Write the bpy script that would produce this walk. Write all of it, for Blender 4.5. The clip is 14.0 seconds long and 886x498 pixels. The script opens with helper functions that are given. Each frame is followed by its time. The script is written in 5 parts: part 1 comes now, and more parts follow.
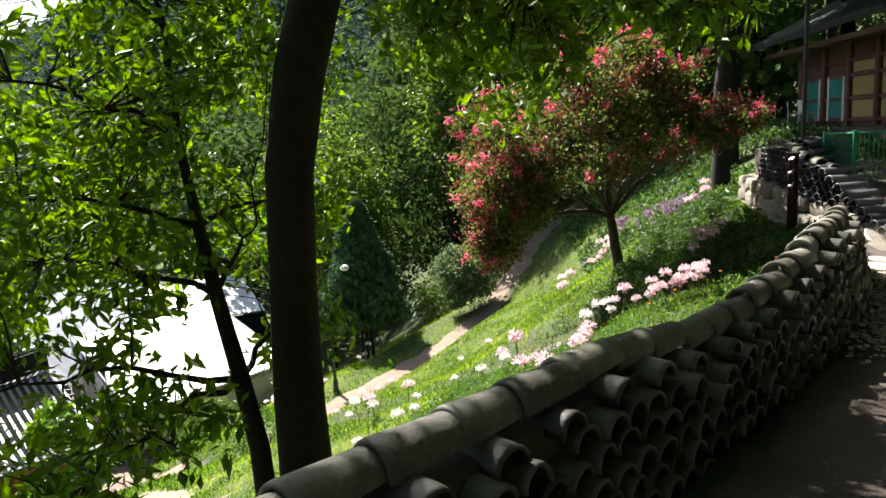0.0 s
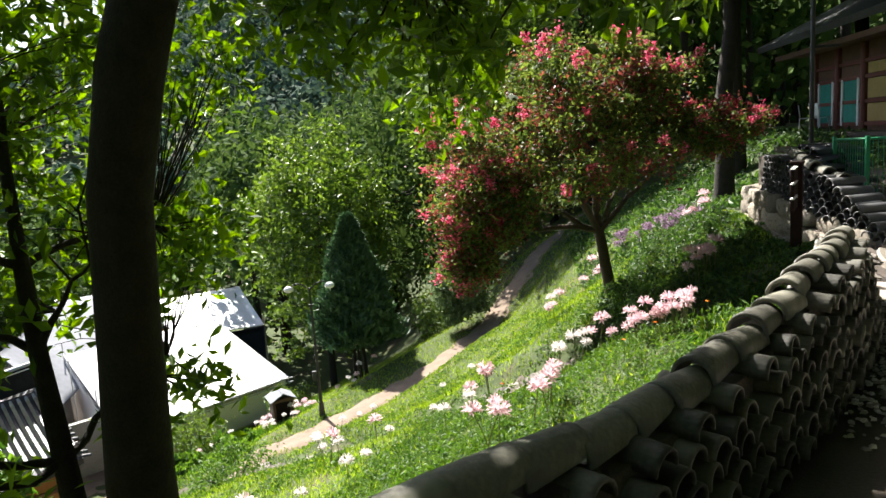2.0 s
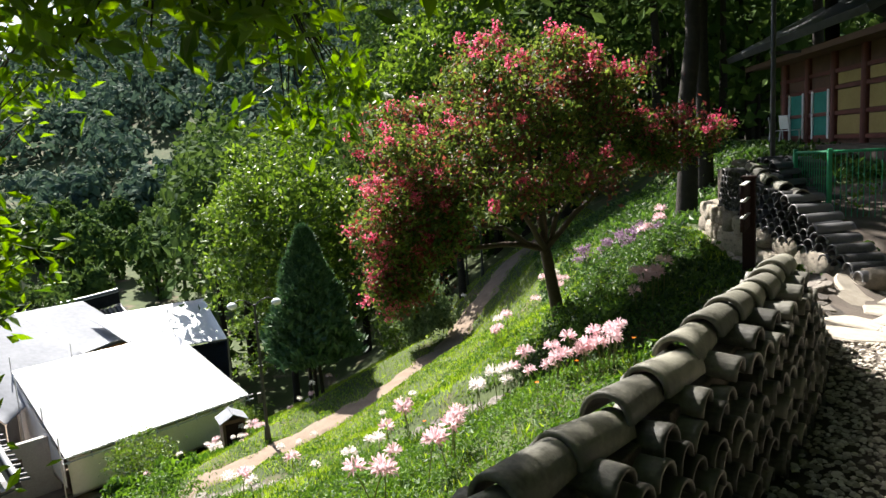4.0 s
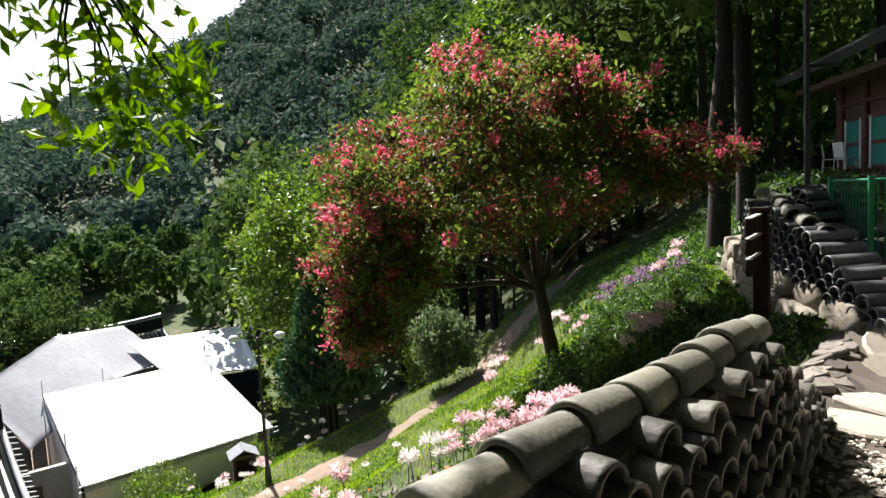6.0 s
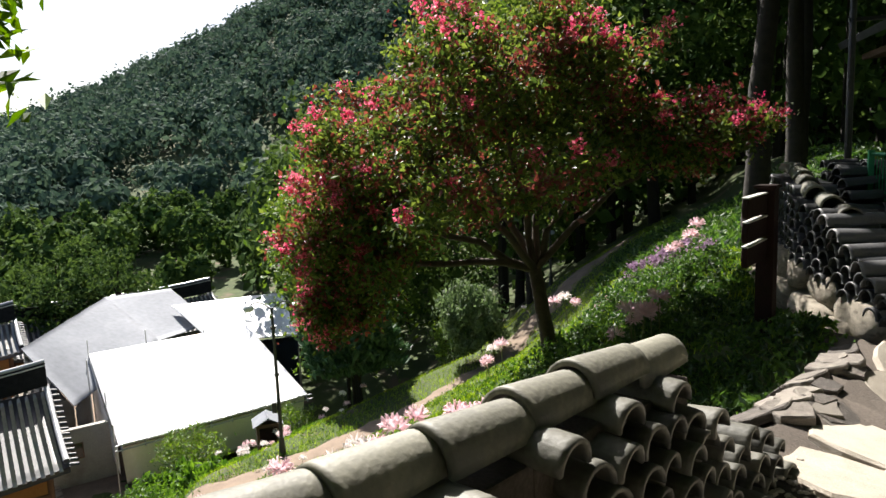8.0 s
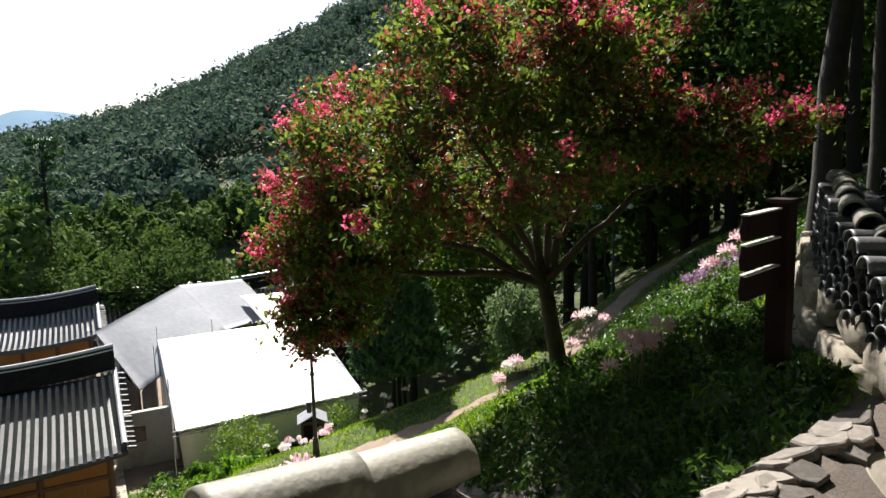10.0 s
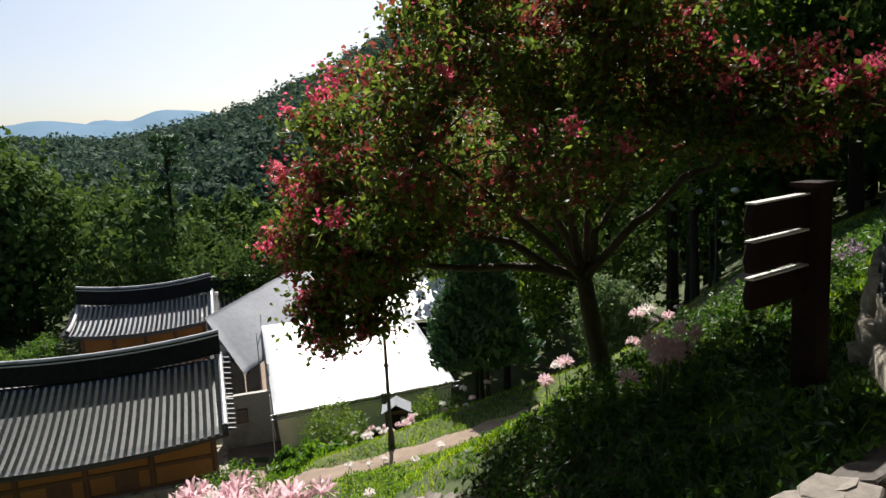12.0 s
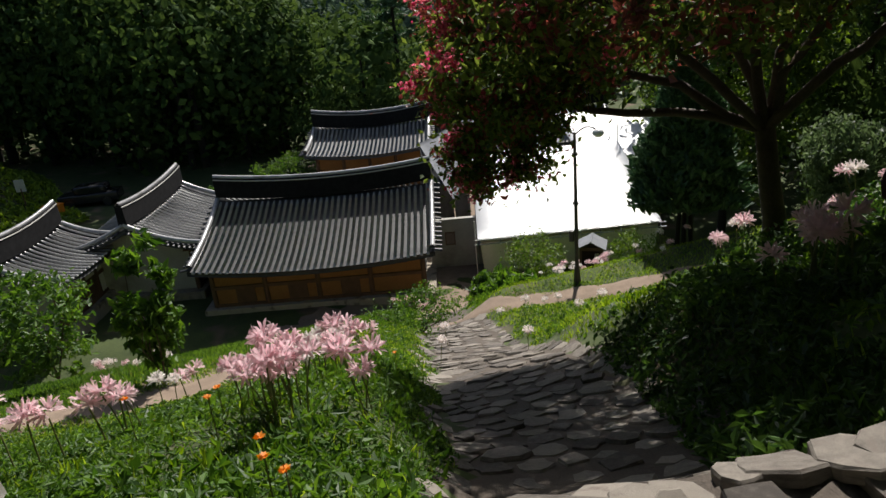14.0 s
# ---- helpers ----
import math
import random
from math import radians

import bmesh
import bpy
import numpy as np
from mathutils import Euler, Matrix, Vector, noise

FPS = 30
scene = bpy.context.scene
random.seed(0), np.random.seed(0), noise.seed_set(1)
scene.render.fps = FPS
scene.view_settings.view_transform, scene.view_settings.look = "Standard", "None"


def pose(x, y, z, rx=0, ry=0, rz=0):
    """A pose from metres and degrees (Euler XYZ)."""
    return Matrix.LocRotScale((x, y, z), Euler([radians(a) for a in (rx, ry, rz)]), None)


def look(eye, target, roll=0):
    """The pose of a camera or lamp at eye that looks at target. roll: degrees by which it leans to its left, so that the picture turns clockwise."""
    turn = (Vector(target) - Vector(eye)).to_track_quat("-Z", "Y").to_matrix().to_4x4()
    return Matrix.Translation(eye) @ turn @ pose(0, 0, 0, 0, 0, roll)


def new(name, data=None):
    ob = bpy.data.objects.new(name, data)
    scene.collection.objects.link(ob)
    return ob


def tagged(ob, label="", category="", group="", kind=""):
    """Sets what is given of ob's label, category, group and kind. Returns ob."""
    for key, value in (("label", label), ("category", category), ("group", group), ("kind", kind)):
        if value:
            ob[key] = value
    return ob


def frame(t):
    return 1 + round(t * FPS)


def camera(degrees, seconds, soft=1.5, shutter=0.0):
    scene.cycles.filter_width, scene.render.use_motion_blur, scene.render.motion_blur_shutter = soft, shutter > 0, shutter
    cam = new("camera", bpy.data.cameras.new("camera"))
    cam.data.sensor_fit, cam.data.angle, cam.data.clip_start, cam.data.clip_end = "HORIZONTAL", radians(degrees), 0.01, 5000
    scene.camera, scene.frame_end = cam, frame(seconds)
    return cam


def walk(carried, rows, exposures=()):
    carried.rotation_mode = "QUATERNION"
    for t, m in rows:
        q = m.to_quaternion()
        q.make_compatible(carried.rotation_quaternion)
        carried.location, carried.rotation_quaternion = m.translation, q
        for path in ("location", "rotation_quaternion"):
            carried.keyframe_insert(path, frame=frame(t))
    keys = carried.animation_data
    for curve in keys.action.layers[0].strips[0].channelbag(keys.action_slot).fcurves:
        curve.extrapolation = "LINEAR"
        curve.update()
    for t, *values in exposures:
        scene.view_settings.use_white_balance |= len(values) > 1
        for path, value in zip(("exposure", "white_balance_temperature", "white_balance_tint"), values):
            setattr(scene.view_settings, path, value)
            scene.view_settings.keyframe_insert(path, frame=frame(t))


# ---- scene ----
cam = camera(65.8, 14.0)
PATH = [
    (0, (0.366, -0.423, 1.626), (0.152, 1.536, 1.285), -3.5),
    (0.5, (0.579, -0.118, 1.638), (0.315, 1.837, 1.31), -3.9),
    (1, (0.77, 0.214, 1.602), (0.489, 2.168, 1.282), -3.9),
    (1.5, (0.898, 0.535, 1.589), (0.62, 2.49, 1.274), -4.0),
    (2, (1.057, 0.809, 1.588), (0.798, 2.768, 1.275), -4.1),
    (2.5, (1.24, 1.08, 1.564), (0.996, 3.04, 1.251), -3.9),
    (3, (1.468, 1.364, 1.5), (1.231, 3.326, 1.192), -3.4),
    (3.5, (1.636, 1.627, 1.508), (1.422, 3.593, 1.21), -3.4),
    (3.7, (1.711, 1.76, 1.512), (1.502, 3.727, 1.217), -3.5),
    (5.8, (2.859, 3.331, 1.388), (2.486, 5.286, 1.193), -3.3),
    (6, (2.925, 3.447, 1.37), (2.545, 5.401, 1.179), -3.1),
    (6.5, (3.099, 3.735, 1.35), (2.698, 5.686, 1.167), -3.8),
    (7, (3.32, 3.985, 1.337), (2.893, 5.928, 1.125), -4.1),
    (7.5, (3.531, 4.256, 1.329), (3.04, 6.178, 1.075), -3.0),
    (8, (3.756, 4.554, 1.317), (3.208, 6.458, 1.045), -2.4),
    (8.5, (3.976, 4.857, 1.315), (3.377, 6.745, 1.04), -1.2),
    (8.7, (4.056, 4.95, 1.328), (3.43, 6.829, 1.052), -0.7),
    (11, (4.855, 6.407, 1.221), (4.013, 8.202, 0.958), -2.6),
    (11.5, (5.01, 6.682, 1.155), (4.121, 8.454, 0.892), -2.3),
    (12, (5.185, 6.735, 1.248), (4.117, 8.4, 0.952), -3.1),
    (12.5, (5.299, 6.879, 1.272), (4.079, 8.422, 0.908), -3.3),
    (12.7, (5.359, 6.926, 1.283), (4.09, 8.413, 0.861), -4.1),
    (13, (5.484, 7.028, 1.315), (4.147, 8.437, 0.838), -3.6),
    (13.5, (5.549, 7.296, 1.309), (4.106, 8.533, 0.688), -4.1),
    (14, (5.622, 7.533, 1.305), (4.14, 8.66, 0.575), -5.5),
]
walk(cam, [(t, look(eye, target, roll)) for t, eye, target, roll in PATH],
     exposures=((0.0, 1.76), (3.5, 1.66), (7.5, 1.34), (11.0, 1.24), (12.0, 0.88), (12.6, 0.32), (13.4, 0.06), (14.0, 0.28)))

# ---- world and sun ----
SUN_AZ, SUN_EL = radians(-36), radians(47)
SUN_TO = Vector((math.sin(SUN_AZ) * math.cos(SUN_EL), math.cos(SUN_AZ) * math.cos(SUN_EL), math.sin(SUN_EL)))
world = bpy.data.worlds.new("world")
world.use_nodes = True
scene.world = world
wn = world.node_tree
sky = wn.nodes.new("ShaderNodeTexSky")
sky.sky_type, sky.sun_disc = "NISHITA", False
sky.sun_elevation = SUN_EL
sky.sun_rotation = SUN_AZ
wn.links.new(sky.outputs[0], wn.nodes["Background"].inputs[0])
wn.nodes["Background"].inputs[1].default_value = 0.066
sky.air_density, sky.dust_density, sky.ozone_density = 0.8, 2.2, 1.2
sun = new("sun", bpy.data.lights.new("sun", "SUN"))
sun.data.energy, sun.data.angle, sun.data.color = 5.0, radians(0.6), (1.0, 0.95, 0.88)
sun.matrix_world = look((0, 0, 60), Vector((0, 0, 60)) - SUN_TO)

rng = np.random.default_rng(7)


# ---- materials ----
def material(name, low, high, rough=0.8, scale=6.0, fine=60.0, bump=0.15, metal=0.0, leaf=0.0, island=0.0, per_object=0.0, spec=0.5, stain=None):
    """Two scales of noise between two colours, with relief; leaf: share of light let through."""
    m = bpy.data.materials.new(name)
    m.use_nodes = True
    nt = m.node_tree
    n, l = nt.nodes, nt.links
    b = n["Principled BSDF"]
    b.inputs["Roughness"].default_value = rough
    b.inputs["Metallic"].default_value = metal
    b.inputs["Specular IOR Level"].default_value = spec
    co = n.new("ShaderNodeTexCoord")
    big, small = n.new("ShaderNodeTexNoise"), n.new("ShaderNodeTexNoise")
    for t, s, d in ((big, scale, 4.0), (small, fine, 3.0)):
        t.inputs["Scale"].default_value = s
        t.inputs["Detail"].default_value = d
        l.new(co.outputs["Object"], t.inputs["Vector"])
    mixf = n.new("ShaderNodeMath")
    mixf.operation = "MULTIPLY_ADD"
    l.new(small.outputs["Fac"], mixf.inputs[0])
    mixf.inputs[1].default_value = 0.5
    half = n.new("ShaderNodeMath")
    half.operation = "MULTIPLY"
    l.new(big.outputs["Fac"], half.inputs[0])
    half.inputs[1].default_value = 0.55
    l.new(half.outputs[0], mixf.inputs[2])
    fac = mixf.outputs[0]
    for amount, node_id, out in ((island, "ShaderNodeNewGeometry", "Random Per Island"), (per_object, "ShaderNodeObjectInfo", "Random")):
        if amount:
            src = n.new(node_id)
            add = n.new("ShaderNodeMath")
            add.operation = "MULTIPLY_ADD"
            l.new(src.outputs[out], add.inputs[0])
            add.inputs[1].default_value = amount
            shift = n.new("ShaderNodeMath")
            shift.operation = "SUBTRACT"
            l.new(fac, shift.inputs[0])
            shift.inputs[1].default_value = amount / 2
            l.new(shift.outputs[0], add.inputs[2])
            fac = add.outputs[0]
    ramp = n.new("ShaderNodeValToRGB")
    ramp.color_ramp.elements[0].position, ramp.color_ramp.elements[1].position = 0.3, 0.72
    ramp.color_ramp.elements[0].color, ramp.color_ramp.elements[1].color = (*low, 1), (*high, 1)
    l.new(fac, ramp.inputs[0])
    colour = ramp.outputs[0]
    if stain:
        tint, at, width = stain
        st = n.new("ShaderNodeTexNoise")
        st.inputs["Scale"].default_value = scale * 0.6
        st.inputs["Detail"].default_value = 7.0
        l.new(co.outputs["Object"], st.inputs["Vector"])
        sr = n.new("ShaderNodeValToRGB")
        sr.color_ramp.elements[0].position, sr.color_ramp.elements[1].position = at, at + width
        l.new(st.outputs["Fac"], sr.inputs[0])
        mx = n.new("ShaderNodeMix")
        mx.data_type = "RGBA"
        l.new(sr.outputs[0], mx.inputs[0])
        l.new(colour, mx.inputs[6])
        mx.inputs[7].default_value = (*tint, 1)
        colour = mx.outputs[2]
    l.new(colour, b.inputs["Base Color"])
    if bump:
        bp = n.new("ShaderNodeBump")
        bp.inputs["Strength"].default_value = bump
        bp.inputs["Distance"].default_value = 0.02
        l.new(mixf.outputs[0], bp.inputs["Height"])
        l.new(bp.outputs[0], b.inputs["Normal"])
    if leaf:
        tr = n.new("ShaderNodeBsdfTranslucent")
        hs = n.new("ShaderNodeHueSaturation")
        hs.inputs["Hue"].default_value = 0.485
        hs.inputs["Saturation"].default_value = 1.1
        hs.inputs["Value"].default_value = 1.7
        l.new(colour, hs.inputs["Color"])
        l.new(hs.outputs[0], tr.inputs["Color"])
        mx = n.new("ShaderNodeMixShader")
        mx.inputs[0].default_value = leaf
        l.new(b.outputs[0], mx.inputs[1])
        l.new(tr.outputs[0], mx.inputs[2])
        l.new(mx.outputs[0], n["Material Output"].inputs[0])
    return m


M_SOIL = material("grassy_soil", (0.025, 0.042, 0.011), (0.07, 0.095, 0.023), 0.95, 0.9, 14, 0.5, stain=((0.12, 0.09, 0.055), 0.56, 0.12))
M_DIRT = material("dry_dirt", (0.15, 0.11, 0.08), (0.28, 0.21, 0.155), 0.95, 2.5, 40, 0.4)
M_PATHSOIL = material("path_soil", (0.045, 0.036, 0.029), (0.12, 0.097, 0.078), 0.95, 2.0, 70, 0.6)
M_GRASS = material("grass_blade", (0.08, 0.15, 0.014), (0.25, 0.37, 0.05), 0.6, 0.35, 3, 0, leaf=0.44, island=0.55)
M_WEED = material("broad_weed_leaf", (0.03, 0.08, 0.012), (0.1, 0.2, 0.028), 0.55, 0.6, 5, 0, leaf=0.4, island=0.6)
# weed leaf darkened for the shaded bank: shade put into the colour
M_UNDER = material("shade_dark_leaf", (0.018, 0.05, 0.012), (0.07, 0.145, 0.028), 0.55, 0.8, 5, 0, leaf=0.35, island=0.8)
M_SLAB = material("pale_slab", (0.27, 0.235, 0.19), (0.46, 0.41, 0.34), 0.8, 2.5, 45, 0.5, per_object=0.3, stain=((0.26, 0.22, 0.17), 0.56, 0.12))
# near-black clay: shade on the ridge's front is put into this colour
M_RIDGE = material("shade_black_ridge", (0.008, 0.008, 0.009), (0.025, 0.025, 0.027), 0.9, 4, 40, 0.4, spec=0.15)
M_MYRTLE = material("myrtle_leaf", (0.04, 0.072, 0.017), (0.145, 0.205, 0.044), 0.6, 0.8, 5, 0, leaf=0.38, island=0.7, spec=0.25)
M_RUST = material("reddened_leaf", (0.1, 0.032, 0.026), (0.2, 0.075, 0.045), 0.5, 0.8, 5, 0, leaf=0.45, island=0.6)
M_BLOSSOM = material("pink_blossom", (0.42, 0.05, 0.085), (0.76, 0.23, 0.27), 0.6, 2, 20, 0, leaf=0.35, island=0.7)
M_CHESTNUT = material("chestnut_leaf", (0.035, 0.085, 0.008), (0.13, 0.24, 0.02), 0.5, 0.7, 6, 0, leaf=0.43, island=0.6)
M_JUNIPER = material("juniper_needle", (0.025, 0.07, 0.028), (0.085, 0.165, 0.07), 0.6, 1.2, 9, 0, leaf=0.12, island=0.6)
M_WOODS = material("woodland_leaf", (0.028, 0.06, 0.018), (0.098, 0.16, 0.043), 0.9, 0.16, 0.9, 0, leaf=0.18, island=0.45, spec=0.1)
# leaf colour lightened and blued to carry the haze of distance
M_HILL = material("hazed_hillside_leaf", (0.035, 0.062, 0.05), (0.1, 0.15, 0.1), 0.9, 0.09, 0.5, 0, leaf=0.15, island=0.4, spec=0.1)
M_SHRUB = material("grey_green_shrub_leaf", (0.05, 0.085, 0.035), (0.13, 0.19, 0.085), 0.6, 0.8, 5, 0, leaf=0.35, island=0.6)
M_BRIGHT = material("sunny_leaf", (0.04, 0.085, 0.012), (0.12, 0.2, 0.03), 0.5, 0.3, 3, 0, leaf=0.4, island=0.6)
M_BARK = material("dark_bark", (0.010, 0.008, 0.006), (0.036, 0.028, 0.021), 0.95, 9, 60, 0.9)
M_MYRTLE_BARK = material("smooth_myrtle_bark", (0.032, 0.022, 0.016), (0.095, 0.068, 0.048), 0.8, 7, 40, 0.3)
# darker copy of the ridge-tile clay: the wall face's shade put into its colour
M_WALL_TILE = material("shade_dark_wall_tile", (0.045, 0.044, 0.037), (0.15, 0.145, 0.12), 0.6, 5, 45, 0.25, per_object=0.6, stain=((0.05, 0.05, 0.045), 0.53, 0.1))
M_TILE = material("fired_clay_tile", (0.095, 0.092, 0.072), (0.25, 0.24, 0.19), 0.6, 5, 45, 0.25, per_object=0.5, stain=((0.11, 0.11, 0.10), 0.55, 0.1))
M_TILE_DARK = material("dark_clay_tile", (0.02, 0.021, 0.023), (0.062, 0.064, 0.07), 0.5, 5, 45, 0.25, per_object=0.5)
M_STEP_TILE = material("worn_grey_tile", (0.05, 0.05, 0.052), (0.13, 0.13, 0.135), 0.45, 5, 45, 0.25, per_object=0.5)
M_ROOF_TILE = material("glazed_roof_tile", (0.27, 0.274, 0.283), (0.5, 0.504, 0.512), 0.25, 1.2, 12, 0.2, per_object=0.35, spec=0.8, stain=((0.16, 0.16, 0.15), 0.55, 0.2))
M_LIME = material("lime_mortar", (0.5, 0.49, 0.46), (0.68, 0.66, 0.62), 0.85, 2, 20, 0.2)
M_TARP = material("white_tarpaulin", (0.74, 0.75, 0.77), (0.86, 0.87, 0.88), 0.5, 0.5, 3, 0.15)
M_TARP_GREY = material("grey_tarpaulin", (0.19, 0.2, 0.222), (0.27, 0.282, 0.31), 0.8, 0.5, 4, 0.4, spec=0.15)
M_CREAM = material("cream_sheeting", (0.72, 0.7, 0.58), (0.83, 0.81, 0.71), 0.8, 0.7, 8, 0.1)
M_STEEL = material("galvanised_pipe", (0.35, 0.36, 0.37), (0.55, 0.56, 0.57), 0.4, 6, 40, 0.05, metal=0.7)
M_IRON = material("black_painted_iron", (0.012, 0.013, 0.014), (0.035, 0.036, 0.038), 0.45, 8, 60, 0.1)
M_GLASS = material("milky_lamp_glass", (0.7, 0.72, 0.74), (0.82, 0.84, 0.86), 0.2, 3, 20, 0)
M_OCHRE = material("ochre_plaster", (0.2, 0.09, 0.025), (0.3, 0.15, 0.05), 0.9, 1.2, 20, 0.2)
M_TIMBER = material("weathered_timber", (0.06, 0.03, 0.018), (0.15, 0.08, 0.045), 0.75, 3, 50, 0.4)
M_REDWOOD = material("red_brown_paint", (0.10, 0.026, 0.018), (0.17, 0.05, 0.035), 0.6, 3, 40, 0.15)
M_SIGN = material("dark_stained_sign", (0.011, 0.006, 0.005), (0.026, 0.012, 0.010), 0.8, 5, 60, 0.3, spec=0.15)
M_STONE = material("granite_stone", (0.17, 0.145, 0.115), (0.37, 0.325, 0.26), 0.9, 4.5, 45, 0.9, per_object=0.5, stain=((0.15, 0.13, 0.10), 0.56, 0.12))
M_FLAG = material("flagstone", (0.075, 0.064, 0.056), (0.25, 0.222, 0.19), 0.85, 3, 50, 0.45, per_object=0.5, stain=((0.17, 0.14, 0.12), 0.58, 0.1))
M_PEBBLE = material("river_pebble", (0.32, 0.28, 0.23), (0.64, 0.58, 0.5), 0.8, 8, 60, 0.2, island=0.9)
M_LILY = material("lily_petal", (0.64, 0.44, 0.47), (0.84, 0.70, 0.71), 0.55, 6, 30, 0, leaf=0.35, island=0.6)
M_LILY_WHITE = material("pale_petal", (0.72, 0.66, 0.64), (0.84, 0.79, 0.77), 0.55, 6, 30, 0, leaf=0.3, island=0.5)
M_STEM = material("flower_stem", (0.09, 0.12, 0.035), (0.2, 0.2, 0.08), 0.6, 5, 30, 0, leaf=0.15)
M_ORANGE = material("orange_petal", (0.75, 0.2, 0.01), (0.85, 0.36, 0.02), 0.6, 5, 30, 0, leaf=0.2)
M_GREEN_PAINT = material("green_paint", (0.02, 0.25, 0.11), (0.04, 0.36, 0.17), 0.5, 3, 20, 0.05)
M_TEAL = material("teal_cloth", (0.01, 0.16, 0.13), (0.03, 0.26, 0.2), 0.8, 3, 20, 0.05)
M_YELLOW = material("yellow_plaster", (0.3, 0.22, 0.075), (0.4, 0.31, 0.12), 0.9, 1.5, 20, 0.1)
M_BLACK_COVER = material("black_netting", (0.008, 0.009, 0.01), (0.03, 0.031, 0.033), 0.6, 4, 30, 0.3)
M_PLASTIC = material("white_plastic", (0.66, 0.66, 0.65), (0.78, 0.78, 0.77), 0.4, 4, 30, 0)
M_CONCRETE = material("grey_render", (0.3, 0.29, 0.27), (0.45, 0.43, 0.4), 0.9, 1.0, 14, 0.2, stain=((0.2, 0.18, 0.16), 0.55, 0.15))
M_BLUE_SHEET = material("dark_blue_sheet", (0.008, 0.012, 0.035), (0.02, 0.028, 0.07), 0.5, 2, 14, 0.15)
M_CAR = material("dark_car_paint", (0.015, 0.016, 0.018), (0.03, 0.031, 0.034), 0.25, 2, 10, 0)
M_WINDOW = material("dark_glass", (0.01, 0.012, 0.014), (0.025, 0.028, 0.03), 0.08, 2, 10, 0)
M_BLOOM_MAUVE = material("mauve_bloom", (0.2, 0.12, 0.2), (0.36, 0.24, 0.34), 0.7, 5, 30, 0, leaf=0.25, island=0.5)


# ---- mesh helpers ----
def mesh_of(name, verts, faces, mat, smooth=True):
    """verts (n,3); faces: an (m,k) array, or a list of them."""
    me = bpy.data.meshes.new(name)
    groups = faces if isinstance(faces, list) else [faces]
    groups = [np.asarray(g, dtype=np.int32) for g in groups if len(g)]
    verts = np.asarray(verts, dtype=np.float32)
    me.vertices.add(len(verts))
    me.vertices.foreach_set("co", verts.ravel())
    loops = np.concatenate([g.ravel() for g in groups])
    counts = np.concatenate([np.full(len(g), g.shape[1], dtype=np.int32) for g in groups])
    starts = np.concatenate([[0], np.cumsum(counts)[:-1]]).astype(np.int32)
    me.loops.add(len(loops))
    me.loops.foreach_set("vertex_index", loops)
    me.polygons.add(len(counts))
    me.polygons.foreach_set("loop_start", starts)
    me.polygons.foreach_set("use_smooth", np.full(len(counts), smooth, dtype=bool))
    me.update(calc_edges=True)
    me.validate()
    me.materials.append(mat)
    return me


def put(name, me, parent=None, at=None):
    ob = new(name, me)
    if parent:
        ob.parent = parent
    if at is not None:
        ob.matrix_basis = at
    return ob


def part(name, bm, mat, parent=None, label="", smooth=False):
    me = bpy.data.meshes.new(name)
    bmesh.ops.recalc_face_normals(bm, faces=bm.faces)
    for f in bm.faces:
        f.smooth = smooth
    bm.to_mesh(me)
    bm.free()
    me.materials.append(mat)
    ob = put(name, me, parent)
    if label:
        tagged(ob, label)
    return ob


def thing(name, label, category, at=None, group="", kind=""):
    ob = new(name)
    ob.empty_display_size = 0.2
    if at is not None:
        ob.matrix_basis = at
    return tagged(ob, label, category, group, kind)


def box(size, at=(0, 0, 0), bevel=0.0, turn=(0, 0, 0), bm=None):
    bm = bm or bmesh.new()
    m = pose(*at, *turn) @ Matrix.Diagonal((*size, 1))
    made = bmesh.ops.create_cube(bm, size=1.0, matrix=m)
    if bevel:
        vs = set(made["verts"])
        es = [e for e in bm.edges if e.verts[0] in vs and e.verts[1] in vs]
        bmesh.ops.bevel(bm, geom=es, offset=bevel, segments=2, affect="EDGES", profile=0.6)
    return bm


def rod(a, b, r0, r1=None, sides=10, bm=None):
    bm = bm or bmesh.new()
    a, b = Vector(a), Vector(b)
    d = b - a
    m = Matrix.Translation((a + b) / 2) @ d.to_track_quat("Z", "Y").to_matrix().to_4x4()
    bmesh.ops.create_cone(bm, cap_ends=True, segments=sides, radius1=r0, radius2=r0 if r1 is None else r1, depth=d.length, matrix=m)
    return bm


def tubes(paths, sides=7):
    """Tapered tubes along paths of (x, y, z, r); returns verts and quads."""
    V, F, base = [], [], 0
    ang = np.linspace(0, 2 * np.pi, sides, endpoint=False)
    for p in paths:
        p = np.asarray(p, dtype=float)
        tang = np.gradient(p[:, :3], axis=0)
        tang /= np.linalg.norm(tang, axis=1)[:, None] + 1e-9
        ref = np.where(np.abs(tang[:, 2:3]) > 0.9, np.array([[1.0, 0, 0]]), np.array([[0, 0, 1.0]]))
        s = np.cross(tang, ref)
        s /= np.linalg.norm(s, axis=1)[:, None] + 1e-9
        t = np.cross(tang, s)
        ring = p[:, None, :3] + p[:, None, 3:4] * (np.cos(ang)[None, :, None] * s[:, None] + np.sin(ang)[None, :, None] * t[:, None])
        V.append(ring.reshape(-1, 3))
        n = len(p)
        i = np.arange(n - 1)[:, None] * sides
        j = np.arange(sides)[None]
        k = (j + 1) % sides
        F.append(np.stack([i + j, i + k, i + sides + k, i + sides + j], -1).reshape(-1, 4) + base)
        base += n * sides
    return np.concatenate(V), np.concatenate(F)


